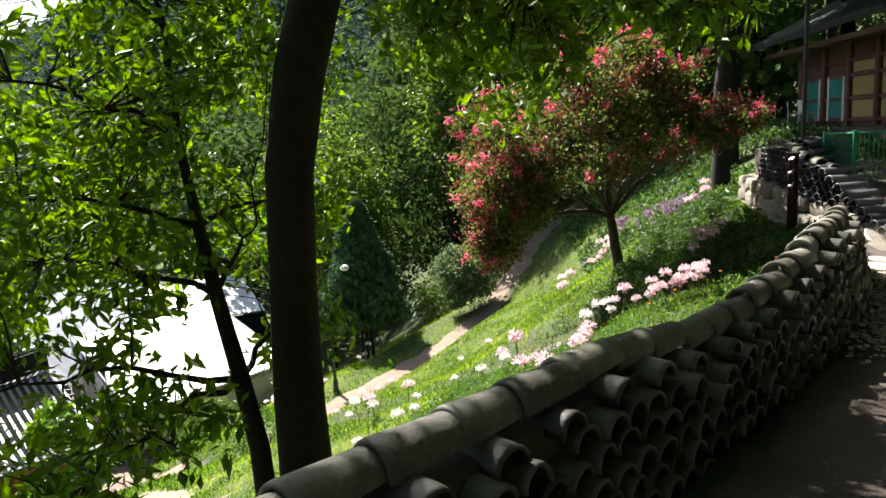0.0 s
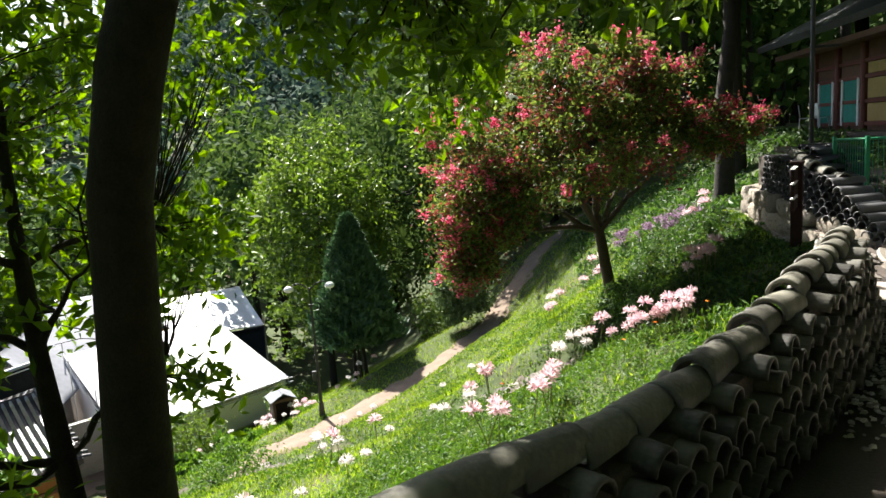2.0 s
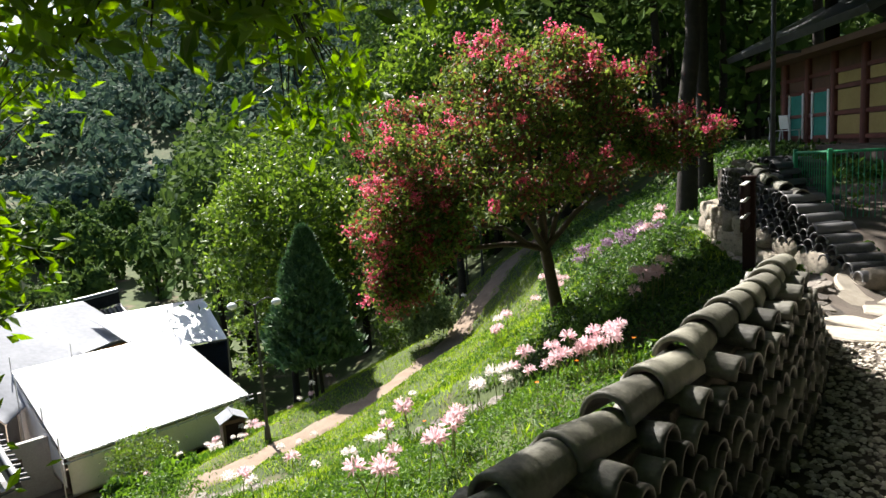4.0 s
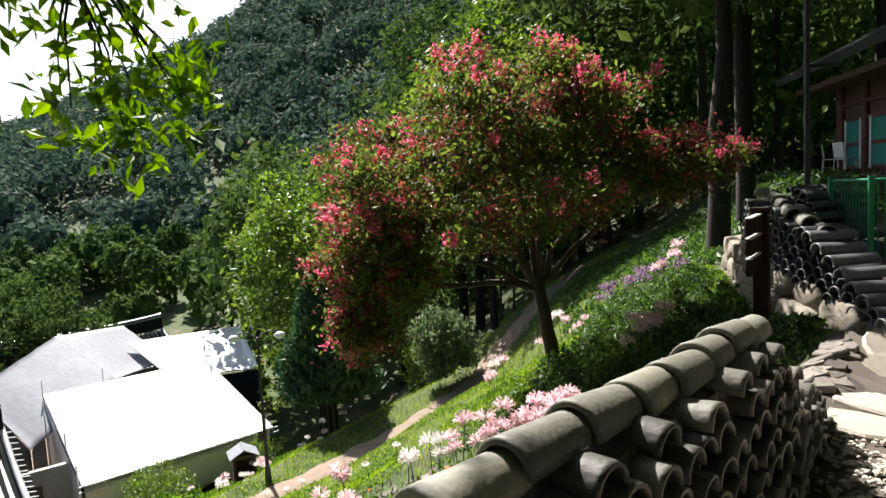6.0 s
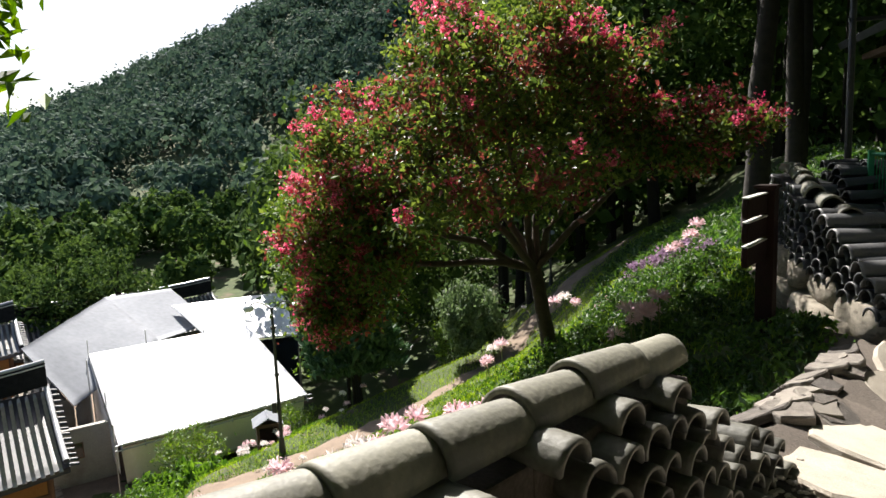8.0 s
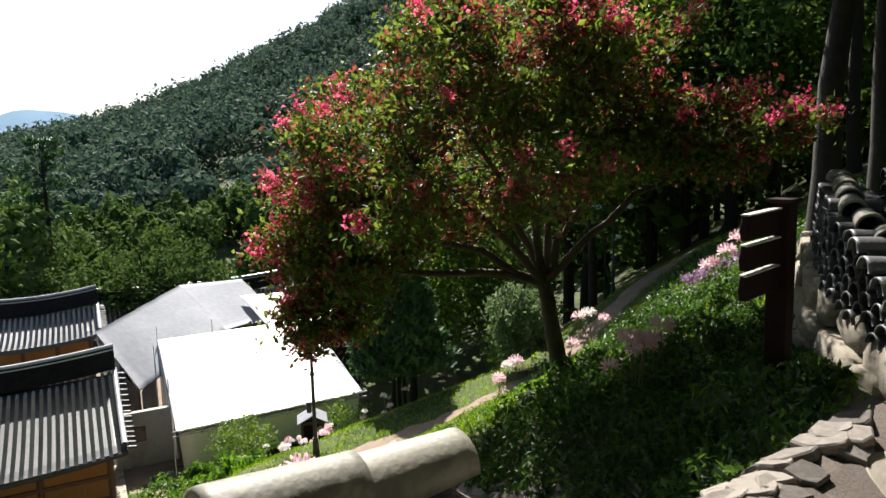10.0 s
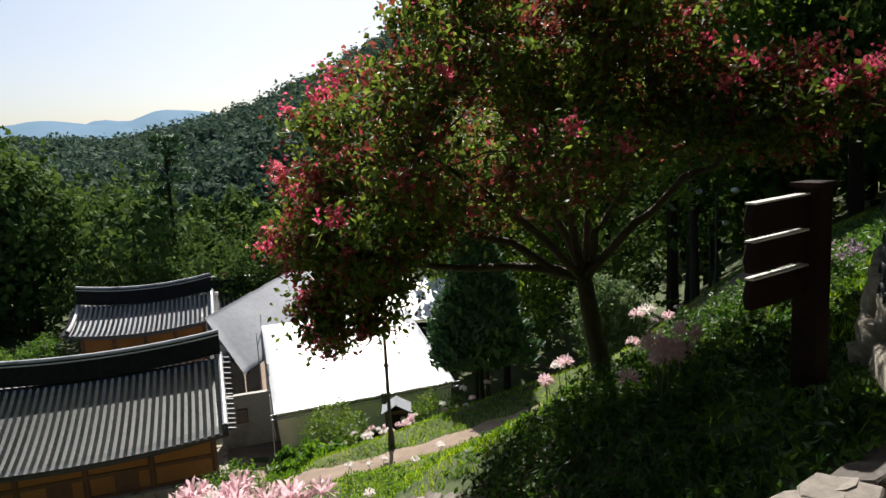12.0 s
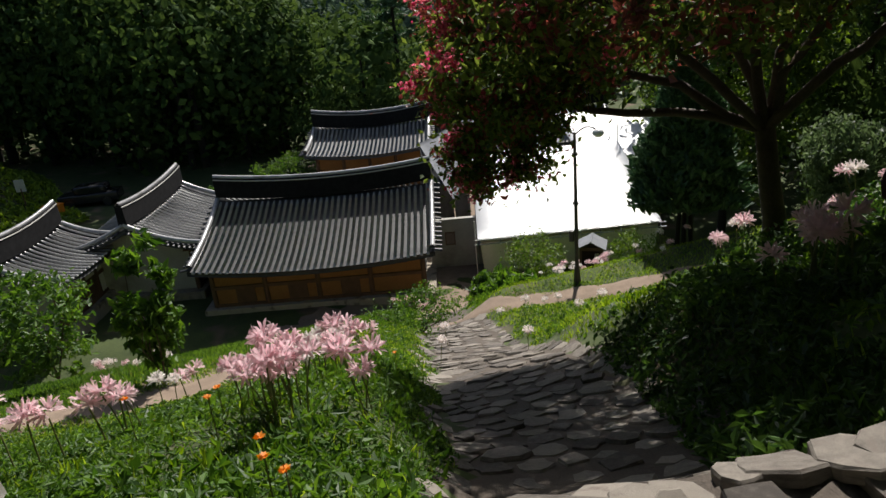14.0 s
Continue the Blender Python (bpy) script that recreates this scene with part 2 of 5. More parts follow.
def bend(a, b, r0, r1, sag=0.0, n=7, wob=0.05):
    """A branch from a to b that bows up by sag of its length, with a slight wobble."""
    a, b = np.asarray(a, float), np.asarray(b, float)
    t = np.linspace(0, 1, n)[:, None]
    p = a + (b - a) * t
    length = np.linalg.norm(b - a)
    p[:, 2:3] += sag * length * 4 * t * (1 - t)
    w = rng.normal(0, wob * length, (n, 3)) * (t * (1 - t) * 2)
    p += w
    return np.concatenate([p, (r0 + (r1 - r0) * t ** 0.8)], 1)


def leaves(P, length, width, droop=0.0, lean=None, fold=0.25, spread=1.0):
    """Folded pointed leaves (one quad each) at P, turned at random."""
    n = len(P)
    a = rng.normal(0, 1, (n, 3)) * spread
    a[:, 2] -= droop
    if lean is not None:
        a += lean
    a /= np.linalg.norm(a, axis=1)[:, None] + 1e-9
    c = rng.normal(0, 1, (n, 3))
    c[:, 2] += 0.8
    b = np.cross(a, c)
    b /= np.linalg.norm(b, axis=1)[:, None] + 1e-9
    c = np.cross(b, a)
    s = rng.uniform(0.6, 1.3, (n, 1))
    L, W = length * s / 2, width * s / 2
    V = np.stack([P - a * L, P + b * W + c * W * fold, P + a * L - c * W * fold, P - b * W + c * W * fold], 1).reshape(-1, 3)
    return V, np.arange(4 * n).reshape(-1, 4)


def facing_leaves(P, N, length, width, loose=0.5):
    """One quad each at P, its face turned roughly along N."""
    c = N + rng.normal(0, loose, P.shape)
    c /= np.linalg.norm(c, axis=1)[:, None] + 1e-9
    a = np.cross(c, rng.normal(0, 1, P.shape))
    a /= np.linalg.norm(a, axis=1)[:, None] + 1e-9
    b = np.cross(c, a)
    k = rng.uniform(0.6, 1.3, (len(P), 1))
    L, W = length * k / 2, width * k / 2
    V = np.stack([P - a * L, P + b * W - c * W * 0.25, P + a * L, P - b * W - c * W * 0.25], 1).reshape(-1, 3)
    return V, np.arange(4 * len(P)).reshape(-1, 4)


def clumps(centre, radii, n, per, r, shell=0.55, cut=None, jitter=0.12):
    """Points bunched into n clumps in an ellipsoid's outer part; returns the clump centres and all points."""
    d = rng.normal(0, 1, (n, 3))
    d /= np.linalg.norm(d, axis=1)[:, None]
    k = (shell ** 3 + (1 - shell ** 3) * rng.uniform(0, 1, (n, 1))) ** (1 / 3)
    bumps = np.array([noise.noise(Vector(x) * 1.7 + Vector(centre)) for x in d])[:, None]
    C = np.asarray(centre) + d * k * np.asarray(radii) * (1 + bumps * 0.35 + rng.normal(0, jitter, (n, 1)) * 0.5)
    if cut is not None:
        C = C[cut(C)]
    q = rng.normal(0, 1, (len(C), per, 3)) * np.array([1, 1, 0.7]) * r * rng.uniform(0.5, 1.2, (len(C), 1, 1)) * 0.55
    return C, (C[:, None] + q).reshape(-1, 3)


# ---- the lie of the land ----
def smooth(a, b, x):
    t = np.clip((x - a) / (b - a), 0, 1)
    return t * t * (3 - 2 * t)


U = np.array([0.63, 0.777])
W = np.array([-0.777, 0.63])
YARD = np.array([-17.0, 26.8])


def yard(u, v, z=0.0):
    """A place in the courtyard's own directions: u along the halls, v away from the slope."""
    p = YARD + u * U + v * W
    return float(p[0]), float(p[1]), z


WALL_Y = np.array([-8.0, 1.3, 2.0, 2.5, 3.3, 4.6, 5.64, 5.95, 6.6, 7.28])
WALL_X = np.array([-6.85, -0.27, 0.3, 0.68, 1.34, 2.3, 2.98, 3.17, 3.52, 3.84])


def stack_x(y):
    """The slope-side face of the second tile wall."""
    return np.interp(y, [9.6, 10.3, 10.7, 11.2, 12.0, 13.4, 15.2], [5.72, 5.6, 5.5, 5.36, 5.2, 5.28, 5.4])


def wall_x(y):
    """The foot of the slope's retaining edge: the tile wall, the head of the steps, the second wall."""
    return np.where(y < 7.4, np.interp(y, WALL_Y, WALL_X), np.where(y < 10.0, 3.96 + (y - 7.4) * 0.6, stack_x(y) - 0.03))


def stone_path_offset(x, y):
    """Distance from the middle of the stone path, and how far along it."""
    a, b = np.array([4.7, 9.3]), np.array([-17.2, 24.3])
    d = (b - a) / np.linalg.norm(b - a)
    s = (x - a[0]) * d[0] + (y - a[1]) * d[1]
    o = (x - a[0]) * -d[1] + (y - a[1]) * d[0]
    return o, s


def hill_angle(theta):
    return np.interp(theta, [-180, -95, -60, 5, 20, 28, 32, 46, 57, 70, 85, 110, 150, 180],
                     [14, 14, 20, 20, 17.0, 12.4, 10.2, 3.8, 1.2, 2.0, 4.4, 9.0, 12, 14])


def ground_z(x, y):
    x, y = np.asarray(x, float), np.asarray(y, float)
    slope = -0.59 + 0.43 * x - 0.1785 * y
    slope = slope + 0.08 * np.exp(-((x - 2.2) ** 2 + (y - 14.6) ** 2) / 7) - 0.55 * np.exp(-(x + 1.6) ** 2 / 5 - (y - 17.5) ** 2 / 14) + 0.2 * np.exp(-((x - 0.8) ** 2 + (y - 33) ** 2) / 20)
    slope = slope - 0.3 * np.exp(-((x + 5.6) ** 2 + (y - 20.5) ** 2) / 12) - 0.15 * np.exp(-((x + 2) ** 2 + (y - 29) ** 2) / 16) + 0.3 * np.exp(-((x + 7) ** 2 + (y - 27) ** 2) / 10)
    slope = slope - 0.6 * np.exp(-(x + 5.3) ** 2 / 5 - (y - 9.0) ** 2 / 7)
    o, s = stone_path_offset(x, y)
    slope = slope + 0.25 * np.exp(-((x - 2.2) ** 2 + (y - 8.8) ** 2) / 2.0) + 0.85 * np.exp(-((x - 4.5) ** 2 + (y - 16) ** 2) / 8)
    slope = slope - 0.55 * smooth(1.45, 0.7, np.abs(o)) * smooth(-0.35, 1.0, s) * (1 - 0.25 * smooth(2, 5, s))
    # the dirt trail is cut level across the slope
    t = np.clip((x + 5.6) * 0.52 + (y - 20.4) * 0.855, -1, 14)
    level = -6.75 + 0.1 * t
    aside = np.hypot(x + 5.6 - 0.52 * t, y - 20.4 - 0.855 * t)
    slope = slope + (level - slope) * smooth(2.6, 1.0, aside) * 0.85
    floor = -12.25
    h = np.clip((slope - floor) / 1.6 + 0.5, 0, 1)
    slope = floor + (slope - floor) * h - 0.8 * h * (1 - h) + 0.0
    terrace = np.clip(0.06 - 0.05 * y, -0.42, 0.5) + 0.02 * np.maximum(x - 9, 0) + 0.6 * smooth(10.6, 13.4, y) * smooth(5.4, 6.0, x) * (1 - smooth(14.2, 16.5, y) * (1 - smooth(6.5, 8.5, x))) + 0.7 * smooth(14, 24, y) * smooth(7, 9.5, x)
    side = (x - wall_x(y)) * 0.81
    wide = np.where((y > 7.0) & (y < 10.4), 0.38, 0.22) + np.maximum(y - 16, 0) * 0.5
    near = slope + (terrace - slope) * smooth(-wide, wide * 0.6, side)
    r = np.hypot(x - 3, y - 5)
    theta = np.degrees(np.arctan2(-(x - 3), y - 5))
    el = np.tan(np.radians(hill_angle(theta)))
    hill = el * 300 - 6
    k = smooth(62, 310, r)
    far = near * (1 - smooth(50, 140, r)) + (hill - 0) * k + -12 * smooth(50, 140, r) * (1 - k)
    mound = 6.5 * np.exp(-((x + 58) ** 2 + (y - 7.5) ** 2) / 34)
    return np.where(r < 50, near, far) + mound


def on_ground(x, y, lift=0.0):
    return (float(x), float(y), float(ground_z(x, y)) + lift)


# ---- ground: one sheet to the horizon ----
def graded(lo, hi, step, end_lo, end_hi, grow=1.16):
    mid = list(np.arange(lo, hi, step))
    up, d = [hi], step
    while up[-1] < end_hi:
        d *= grow
        up.append(up[-1] + d)
    down, d = [lo], step
    while down[-1] > end_lo:
        d *= grow
        down.append(down[-1] - d)
    return np.array(down[:0:-1] + mid + up)


def sheet(name, xs, ys, zf, mat):
    X, Y = np.meshgrid(xs, ys)
    V = np.stack([X, Y, zf(X, Y)], -1).reshape(-1, 3)
    w = len(xs)
    i = (np.arange(len(ys) - 1)[:, None] * w + np.arange(w - 1)[None]).ravel()
    return mesh_of(name, V, np.stack([i, i + 1, i + w + 1, i + w], 1), mat)


def lumpy(x, y):
    inner = np.where((y > 7.3) & (y < 10.6), -0.7, 0.25)
    trodden = smooth(0, 0.35, x - wall_x(y) - inner) * smooth(9.0, 8.0, x) * smooth(12.5, 11.5, y)
    return ground_z(x, y) - 0.06 * trodden + 0.02 * np.sin(x * 7.1 + np.sin(y * 3)) * np.sin(y * 6.3 + np.cos(x * 2.2))


tagged(put("ground", sheet("ground", graded(-22, 10, 0.25, -1500, 1500), graded(-4, 36, 0.25, -1500, 1500), lumpy, M_SOIL)),
       "grassy hillside falling to a courtyard and wooded hills", "ground", kind="structure")


def ribbon(name, pts, width, mat, label, lift=0.03, step=0.3, ragged=0.25):
    """A strip of path laid on the ground along pts."""
    P = np.array(pts, float)
    d = np.r_[0, np.cumsum(np.linalg.norm(np.diff(P, axis=0), axis=1))]
    s = np.arange(0, d[-1], step)
    c = np.stack([np.interp(s, d, P[:, 0]), np.interp(s, d, P[:, 1])], 1)
    for _ in range(3):
        c[1:-1] = (c[:-2] + 2 * c[1:-1] + c[2:]) / 4
    t = np.gradient(c, axis=0)
    t /= np.linalg.norm(t, axis=1)[:, None]
    nrm = np.stack([-t[:, 1], t[:, 0]], 1)
    k = np.linspace(-1, 1, 9)
    rag = 1 + ragged * np.stack([np.sin(s * 2.1) * 0.5 + np.sin(s * 5.3 + 1) * 0.5, np.sin(s * 1.7 + 2) * 0.5 + np.sin(s * 4.7) * 0.5], 1)
    off = k[None] * width / 2 * np.where(k[None] < 0, rag[:, :1], rag[:, 1:])
    XY = c[:, None] + nrm[:, None] * off[..., None]
    z = ground_z(XY[..., 0], XY[..., 1]) + lift - 0.06 * np.abs(k[None]) ** 6
    V = np.concatenate([XY, z[..., None]], -1).reshape(-1, 3)
    i = (np.arange(len(s) - 1)[:, None] * 9 + np.arange(8)[None]).ravel()
    return tagged(put(name, mesh_of(name, V, np.stack([i, i + 1, i + 10, i + 9], 1), mat)), label, "path", kind="structure")


LOWER_TRAIL = [(-8.3, 4.6), (-7.8, 7.0), (-7.3, 8.4), (-6.7, 9.7), (-6.5, 11.1), (-7.6, 13), (-10.5, 16)]
TRAIL = [(-8.6, 18.2), (-7.2, 18.3), (-6.1, 19.0), (-4.6, 20.9), (-3.0, 22.8), (-1.8, 25.1), (-0.2, 28.8), (1.3, 32.0), (3.4, 36)]
ribbon("path", [(-7, -8.5), (-2.2, -3.4), (0.9, 0.4), (2.9, 3.2), (4.6, 5.6), (6.3, 8.6), (7.8, 12), (8.5, 17)], 3.4, M_PATHSOIL, "dark gravelly walking path along the hilltop", 0.02)
ribbon("pavement", [(6.2, 8.3), (4.7, 9.3), (0.32, 12.3), (-8.44, 18.3), (-17.2, 24.3)], 1.8, M_PATHSOIL, "earth bed of the stone path down the slope", 0.03)
ribbon("step_head", [(3.95, 6.4), (4.75, 7.7), (5.55, 8.9), (6.1, 9.8), (6.7, 11.2)], 2.0, M_PATHSOIL, "trodden earth at the head of the stone path", 0.026)
ribbon("trail", TRAIL, 1.15, M_DIRT, "pale dirt trail across the grassy slope", 0.05)
ribbon("trail_lower", LOWER_TRAIL, 1.1, M_DIRT, "narrow dirt trail through the flower bed", 0.05)
yardpath = ribbon("courtyard", [(-9, 8), (-15, 17.5), (-19, 23), (-24, 32), (-32, 44)], 9.0, M_DIRT, "pale courtyard earth between the halls", 0.04, step=0.6)


# ---- tile walls ----
def tile_mesh(name, length, r0, r1, thick, mat, sides=9, lip=True):
    """A half-round roof tile lying along +x, open below."""
    V, F = [], []
    a = np.linspace(-0.06, np.pi + 0.06, sides)
    rows = [(0, r0), (length * 0.06, r0 * 1.02), (length * 0.94, r1), (length, r1)]
    for x, r in rows:
        V += [(x, r * math.cos(t), r * math.sin(t)) for t in a]
    for x, r in rows:
        V += [(x, (r - thick) * math.cos(t), (r - thick) * math.sin(t)) for t in a]
    n, m = len(rows), sides
    o = n * m
    for i in range(n - 1):
        for j in range(m - 1):
            F.append((i * m + j, i * m + j + 1, (i + 1) * m + j + 1, (i + 1) * m + j))
            F.append((o + i * m + j + 1, o + i * m + j, o + (i + 1) * m + j, o + (i + 1) * m + j + 1))
    for j in range(m - 1):
        F.append((j + 1, j, o + j, o + j + 1))
        e = (n - 1) * m
        F.append((e + j, e + j + 1, o + e + j + 1, o + e + j))
    for j in (0, m - 1):
        for i in range(n - 1):
            F.append((i * m + j, (i + 1) * m + j, o + (i + 1) * m + j, o + i * m + j))
    return mesh_of(name, V, np.array(F), mat)


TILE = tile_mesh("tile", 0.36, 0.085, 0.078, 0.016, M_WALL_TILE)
TILE_DARK = tile_mesh("tile_dark", 0.40, 0.088, 0.082, 0.016, M_TILE_DARK)
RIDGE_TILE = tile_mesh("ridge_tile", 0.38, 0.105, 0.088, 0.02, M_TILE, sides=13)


RUN = np.r_[0, np.cumsum(np.hypot(np.diff(WALL_X[::-1]), np.diff(WALL_Y[::-1])))]


def wall_line(s):
    """Along the tile wall: s metres back from its far end."""
    if s < 0:
        return np.array([3.84 - 0.47 * s, 7.28 - 0.88 * s])
    return np.array([np.interp(s, RUN, WALL_X[::-1]), np.interp(s, RUN, WALL_Y[::-1])])


def wall_turn(s):
    """The wall's own direction at s, towards its far end, in degrees."""
    d = wall_line(s - 0.4) - wall_line(s + 0.4)
    return math.degrees(math.atan2(d[1], d[0]))


def wall_top(s):
    return float(np.interp(s, [0, 0.5, 1.5, 1.9, 2.6, 4.2, 4.8, 5.7, 7, 12], [0.55, 0.64, 0.64, 0.68, 0.61, 0.52, 0.55, 0.66, 0.68, 0.72]))


tile_wall = thing("tile_wall", "low garden wall of stacked half-round clay roof tiles beside the path", "wall", kind="structure")
core = bmesh.new()
for i in range(26):
    s = i * 0.5
    p = wall_line(s + 0.25)
    g = float(ground_z(p[0] + 0.25, p[1] - 0.2))
    h = wall_top(s + 0.25) - g + 0.08
    box((0.56, 0.15, h), (p[0] + 0.02, p[1], g - 0.25 + h / 2), 0.01, (0, 0, wall_turn(s + 0.25)), core)
part("earth_core", core, M_PATHSOIL, tile_wall, "dark packed earth between the tiles")
for i in range(34):
    s = i * 0.335
    p = wall_line(s + 0.3)
    a = radians(wall_turn(s + 0.15))
    put("ridge_tile", RIDGE_TILE, tile_wall, pose(p[0] - 0.03 * math.sin(a), p[1] + 0.03 * math.cos(a), wall_top(s + 0.15) - 0.1 + random.uniform(-0.01, 0.01), random.uniform(-6, 6), random.uniform(-2.5, 3.5), math.degrees(a) + random.uniform(-5, 5)))
far_tiles = []
for row in range(8):
    for i in range(66):
        s = i * 0.187 + (row % 2) * 0.093 - 0.92
        p = wall_line(s)
        a = radians(wall_turn(s))
        out = np.array([math.sin(a), -math.cos(a)])
        top = wall_top(max(s, 0)) - 0.19 - 0.102 * row + min(s, 0) * 0.5
        g = float(ground_z(*(p + out * 0.45)))
        if top < g - 0.04 or (row == 0 and (i % 2 or s < 0.15)) or (row == 1 and i % 7 == 3):
            continue
        q = p + out * (0.18 + 0.018 * row + random.uniform(-0.02, 0.02))
        m = pose(q[0], q[1], top + random.uniform(-0.012, 0.012), random.uniform(-6, 6), random.uniform(-6, 4), math.degrees(a) + 90 + random.uniform(-6, 6))
        if s < 7.0:
            put("tile", TILE, tile_wall, m)
        else:
            far_tiles.append(m)
V0 = np.array([v.co[:] for v in TILE.vertices])
F0 = np.array([f.vertices[:] for f in TILE.polygons])
V = np.concatenate([V0 @ np.array(m.to_3x3()).T + np.array(m.translation) for m in far_tiles])
F = np.concatenate([F0 + len(V0) * k for k in range(len(far_tiles))])
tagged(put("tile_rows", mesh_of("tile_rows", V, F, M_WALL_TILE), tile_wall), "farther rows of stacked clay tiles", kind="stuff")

# second tile wall on its rubble footing, stepping down to its near end
stack_wall = thing("stacked_tile_wall", "dark roof tiles stacked on a pale rubble stone footing", "wall", kind="structure")


def stack_top(y):
    return float(np.interp(y, [9.9, 10.3, 10.7, 11.25, 12.2, 13.0, 15.0], [-0.2, -0.02, 0.22, 0.62, 0.84, 0.97, 1.0]))


def stack_foot(y):
    return float(np.interp(y, [9.9, 10.7, 12.0, 13.0, 15.0], [-0.22, -0.08, 0.16, 0.2, 0.22]))


def stack_turn(y):
    return math.degrees(math.atan2(-(stack_x(y + 0.3) - stack_x(y - 0.3)), 0.6))


core = bmesh.new()
for i in range(10):
    y = 10.45 + i * 0.5
    h = stack_top(y - 0.25) + 0.9
    box((0.3, 0.5, h), (stack_x(y) + 0.36, y, stack_top(y - 0.25) - 0.16 - h / 2), 0.01, (0, 0, stack_turn(y)), core)
part("earth_core", core, M_PATHSOIL, stack_wall, "dark packed earth between the tiles")
for k in range(13):
    for i in range(25):
        y = 10.0 + i * 0.19 + (k % 2) * 0.095
        z = stack_foot(y) + 0.1 * k
        if z > stack_top(y) - 0.08 or y > 14.2:
            continue
        put("tile", TILE_DARK, stack_wall, pose(stack_x(y) + 0.008 * k + random.uniform(-0.015, 0.015), y, z + random.uniform(-0.008, 0.008), random.uniform(-4, 4), random.uniform(-2, 3), stack_turn(y) + random.uniform(-4, 4)))
# long tiles laid like stairs down the near end
STEP_TILE = tile_mesh("step_tile", 0.52, 0.098, 0.09, 0.018, M_STEP_TILE, sides=11)
for i in range(10):
    y = 9.98 + i * 0.16
    put("step_tile", STEP_TILE, stack_wall, pose(stack_x(y) - 0.01 + random.uniform(-0.02, 0.02), y, stack_top(y) - 0.06, random.uniform(-3, 3), random.uniform(-2, 2), stack_turn(y) + random.uniform(-4, 4)))
for i in range(7):
    y = 11.3 + i * 0.34
    put("ridge_tile", RIDGE_TILE, stack_wall, pose(stack_x(y) + 0.22, y, stack_top(y) - 0.02, random.uniform(-5, 5), random.uniform(-10, -3), 90 + random.uniform(-4, 4)))


def rock_mesh(name, mat, seed, flat=1.0, rough=0.28, sub=2):
    bm = bmesh.new()
    bmesh.ops.create_icosphere(bm, subdivisions=sub, radius=1.0)
    off = Vector((seed * 3.7, seed * 1.3, seed))
    for v in bm.verts:
        c = v.co.copy()
        c = Vector([math.copysign(abs(a) ** 0.45, a) for a in c])
        v.co = c * (1 + rough * noise.noise(c * 1.3 + off))
        v.co.z *= flat
    me = bpy.data.meshes.new(name)
    for f in bm.faces:
        f.smooth = True
    bm.to_mesh(me)
    bm.free()
    me.materials.append(mat)
    return me


ROCKS = [rock_mesh("stone", M_STONE, k) for k in range(5)]
for course in range(4):
    y = 9.95 + 0.12 * (course % 2)
    while y < 15.2:
        w = random.uniform(0.35, 0.72)
        h = random.uniform(0.24, 0.31)
        z = stack_foot(y + w / 2) - 0.14 - 0.26 * course
        if z > float(ground_z(stack_x(y) - 0.5, y)) - 0.25:
            put("stone", random.choice(ROCKS), stack_wall, pose(stack_x(y) + 0.14 - 0.05 * course + random.uniform(-0.03, 0.03), y + w / 2, z + 0.03, random.uniform(-5, 5), random.uniform(-5, 5), stack_turn(y) + random.choice((0, 180)) + random.uniform(-5, 5)) @ Matrix.Diagonal((0.22, w / 1.72, h / 1.72, 1)))
        y += w * 0.97


# ---- halls in the yard ----
def frame_at(u, v, z, turn=0.0):
    x, y, _ = yard(u, v)
    return pose(x, y, z, 0, 0, math.degrees(math.atan2(U[1], U[0])) + turn)


def tile_row_mesh(name, run, drop, r=0.075, n=16, sag=0.0, head=0.16):
    """One ridge-to-eave row of half-round tiles, each overlapping the next; along -y and down."""
    V, F = [], []
    a = np.linspace(0, np.pi, 6)
    L = []
    for i in range(n):
        for q, rr in ((i, r * 0.88), (i + 1.06, r * 1.06)):
            L.append((head + (1 - head) * q / n, rr, i))
    for t, rr, i in L:
        z = -drop * t - sag * 4 * t * (1 - t)
        V += [(rr * math.cos(q), -run * t, z + rr * math.sin(q) * 1.1 + 0.02) for q in a]
    for k in range(len(L) - 1):
        for j in range(5):
            F.append((k * 6 + j, k * 6 + j + 1, (k + 1) * 6 + j + 1, (k + 1) * 6 + j))
    e = len(L) - 1
    cap = [(e * 6 + 0, e * 6 + 1, e * 6 + 2, e * 6 + 3), (e * 6 + 0, e * 6 + 3, e * 6 + 4, e * 6 + 5)]
    return mesh_of(name, V, np.array(F + cap), M_ROOF_TILE)


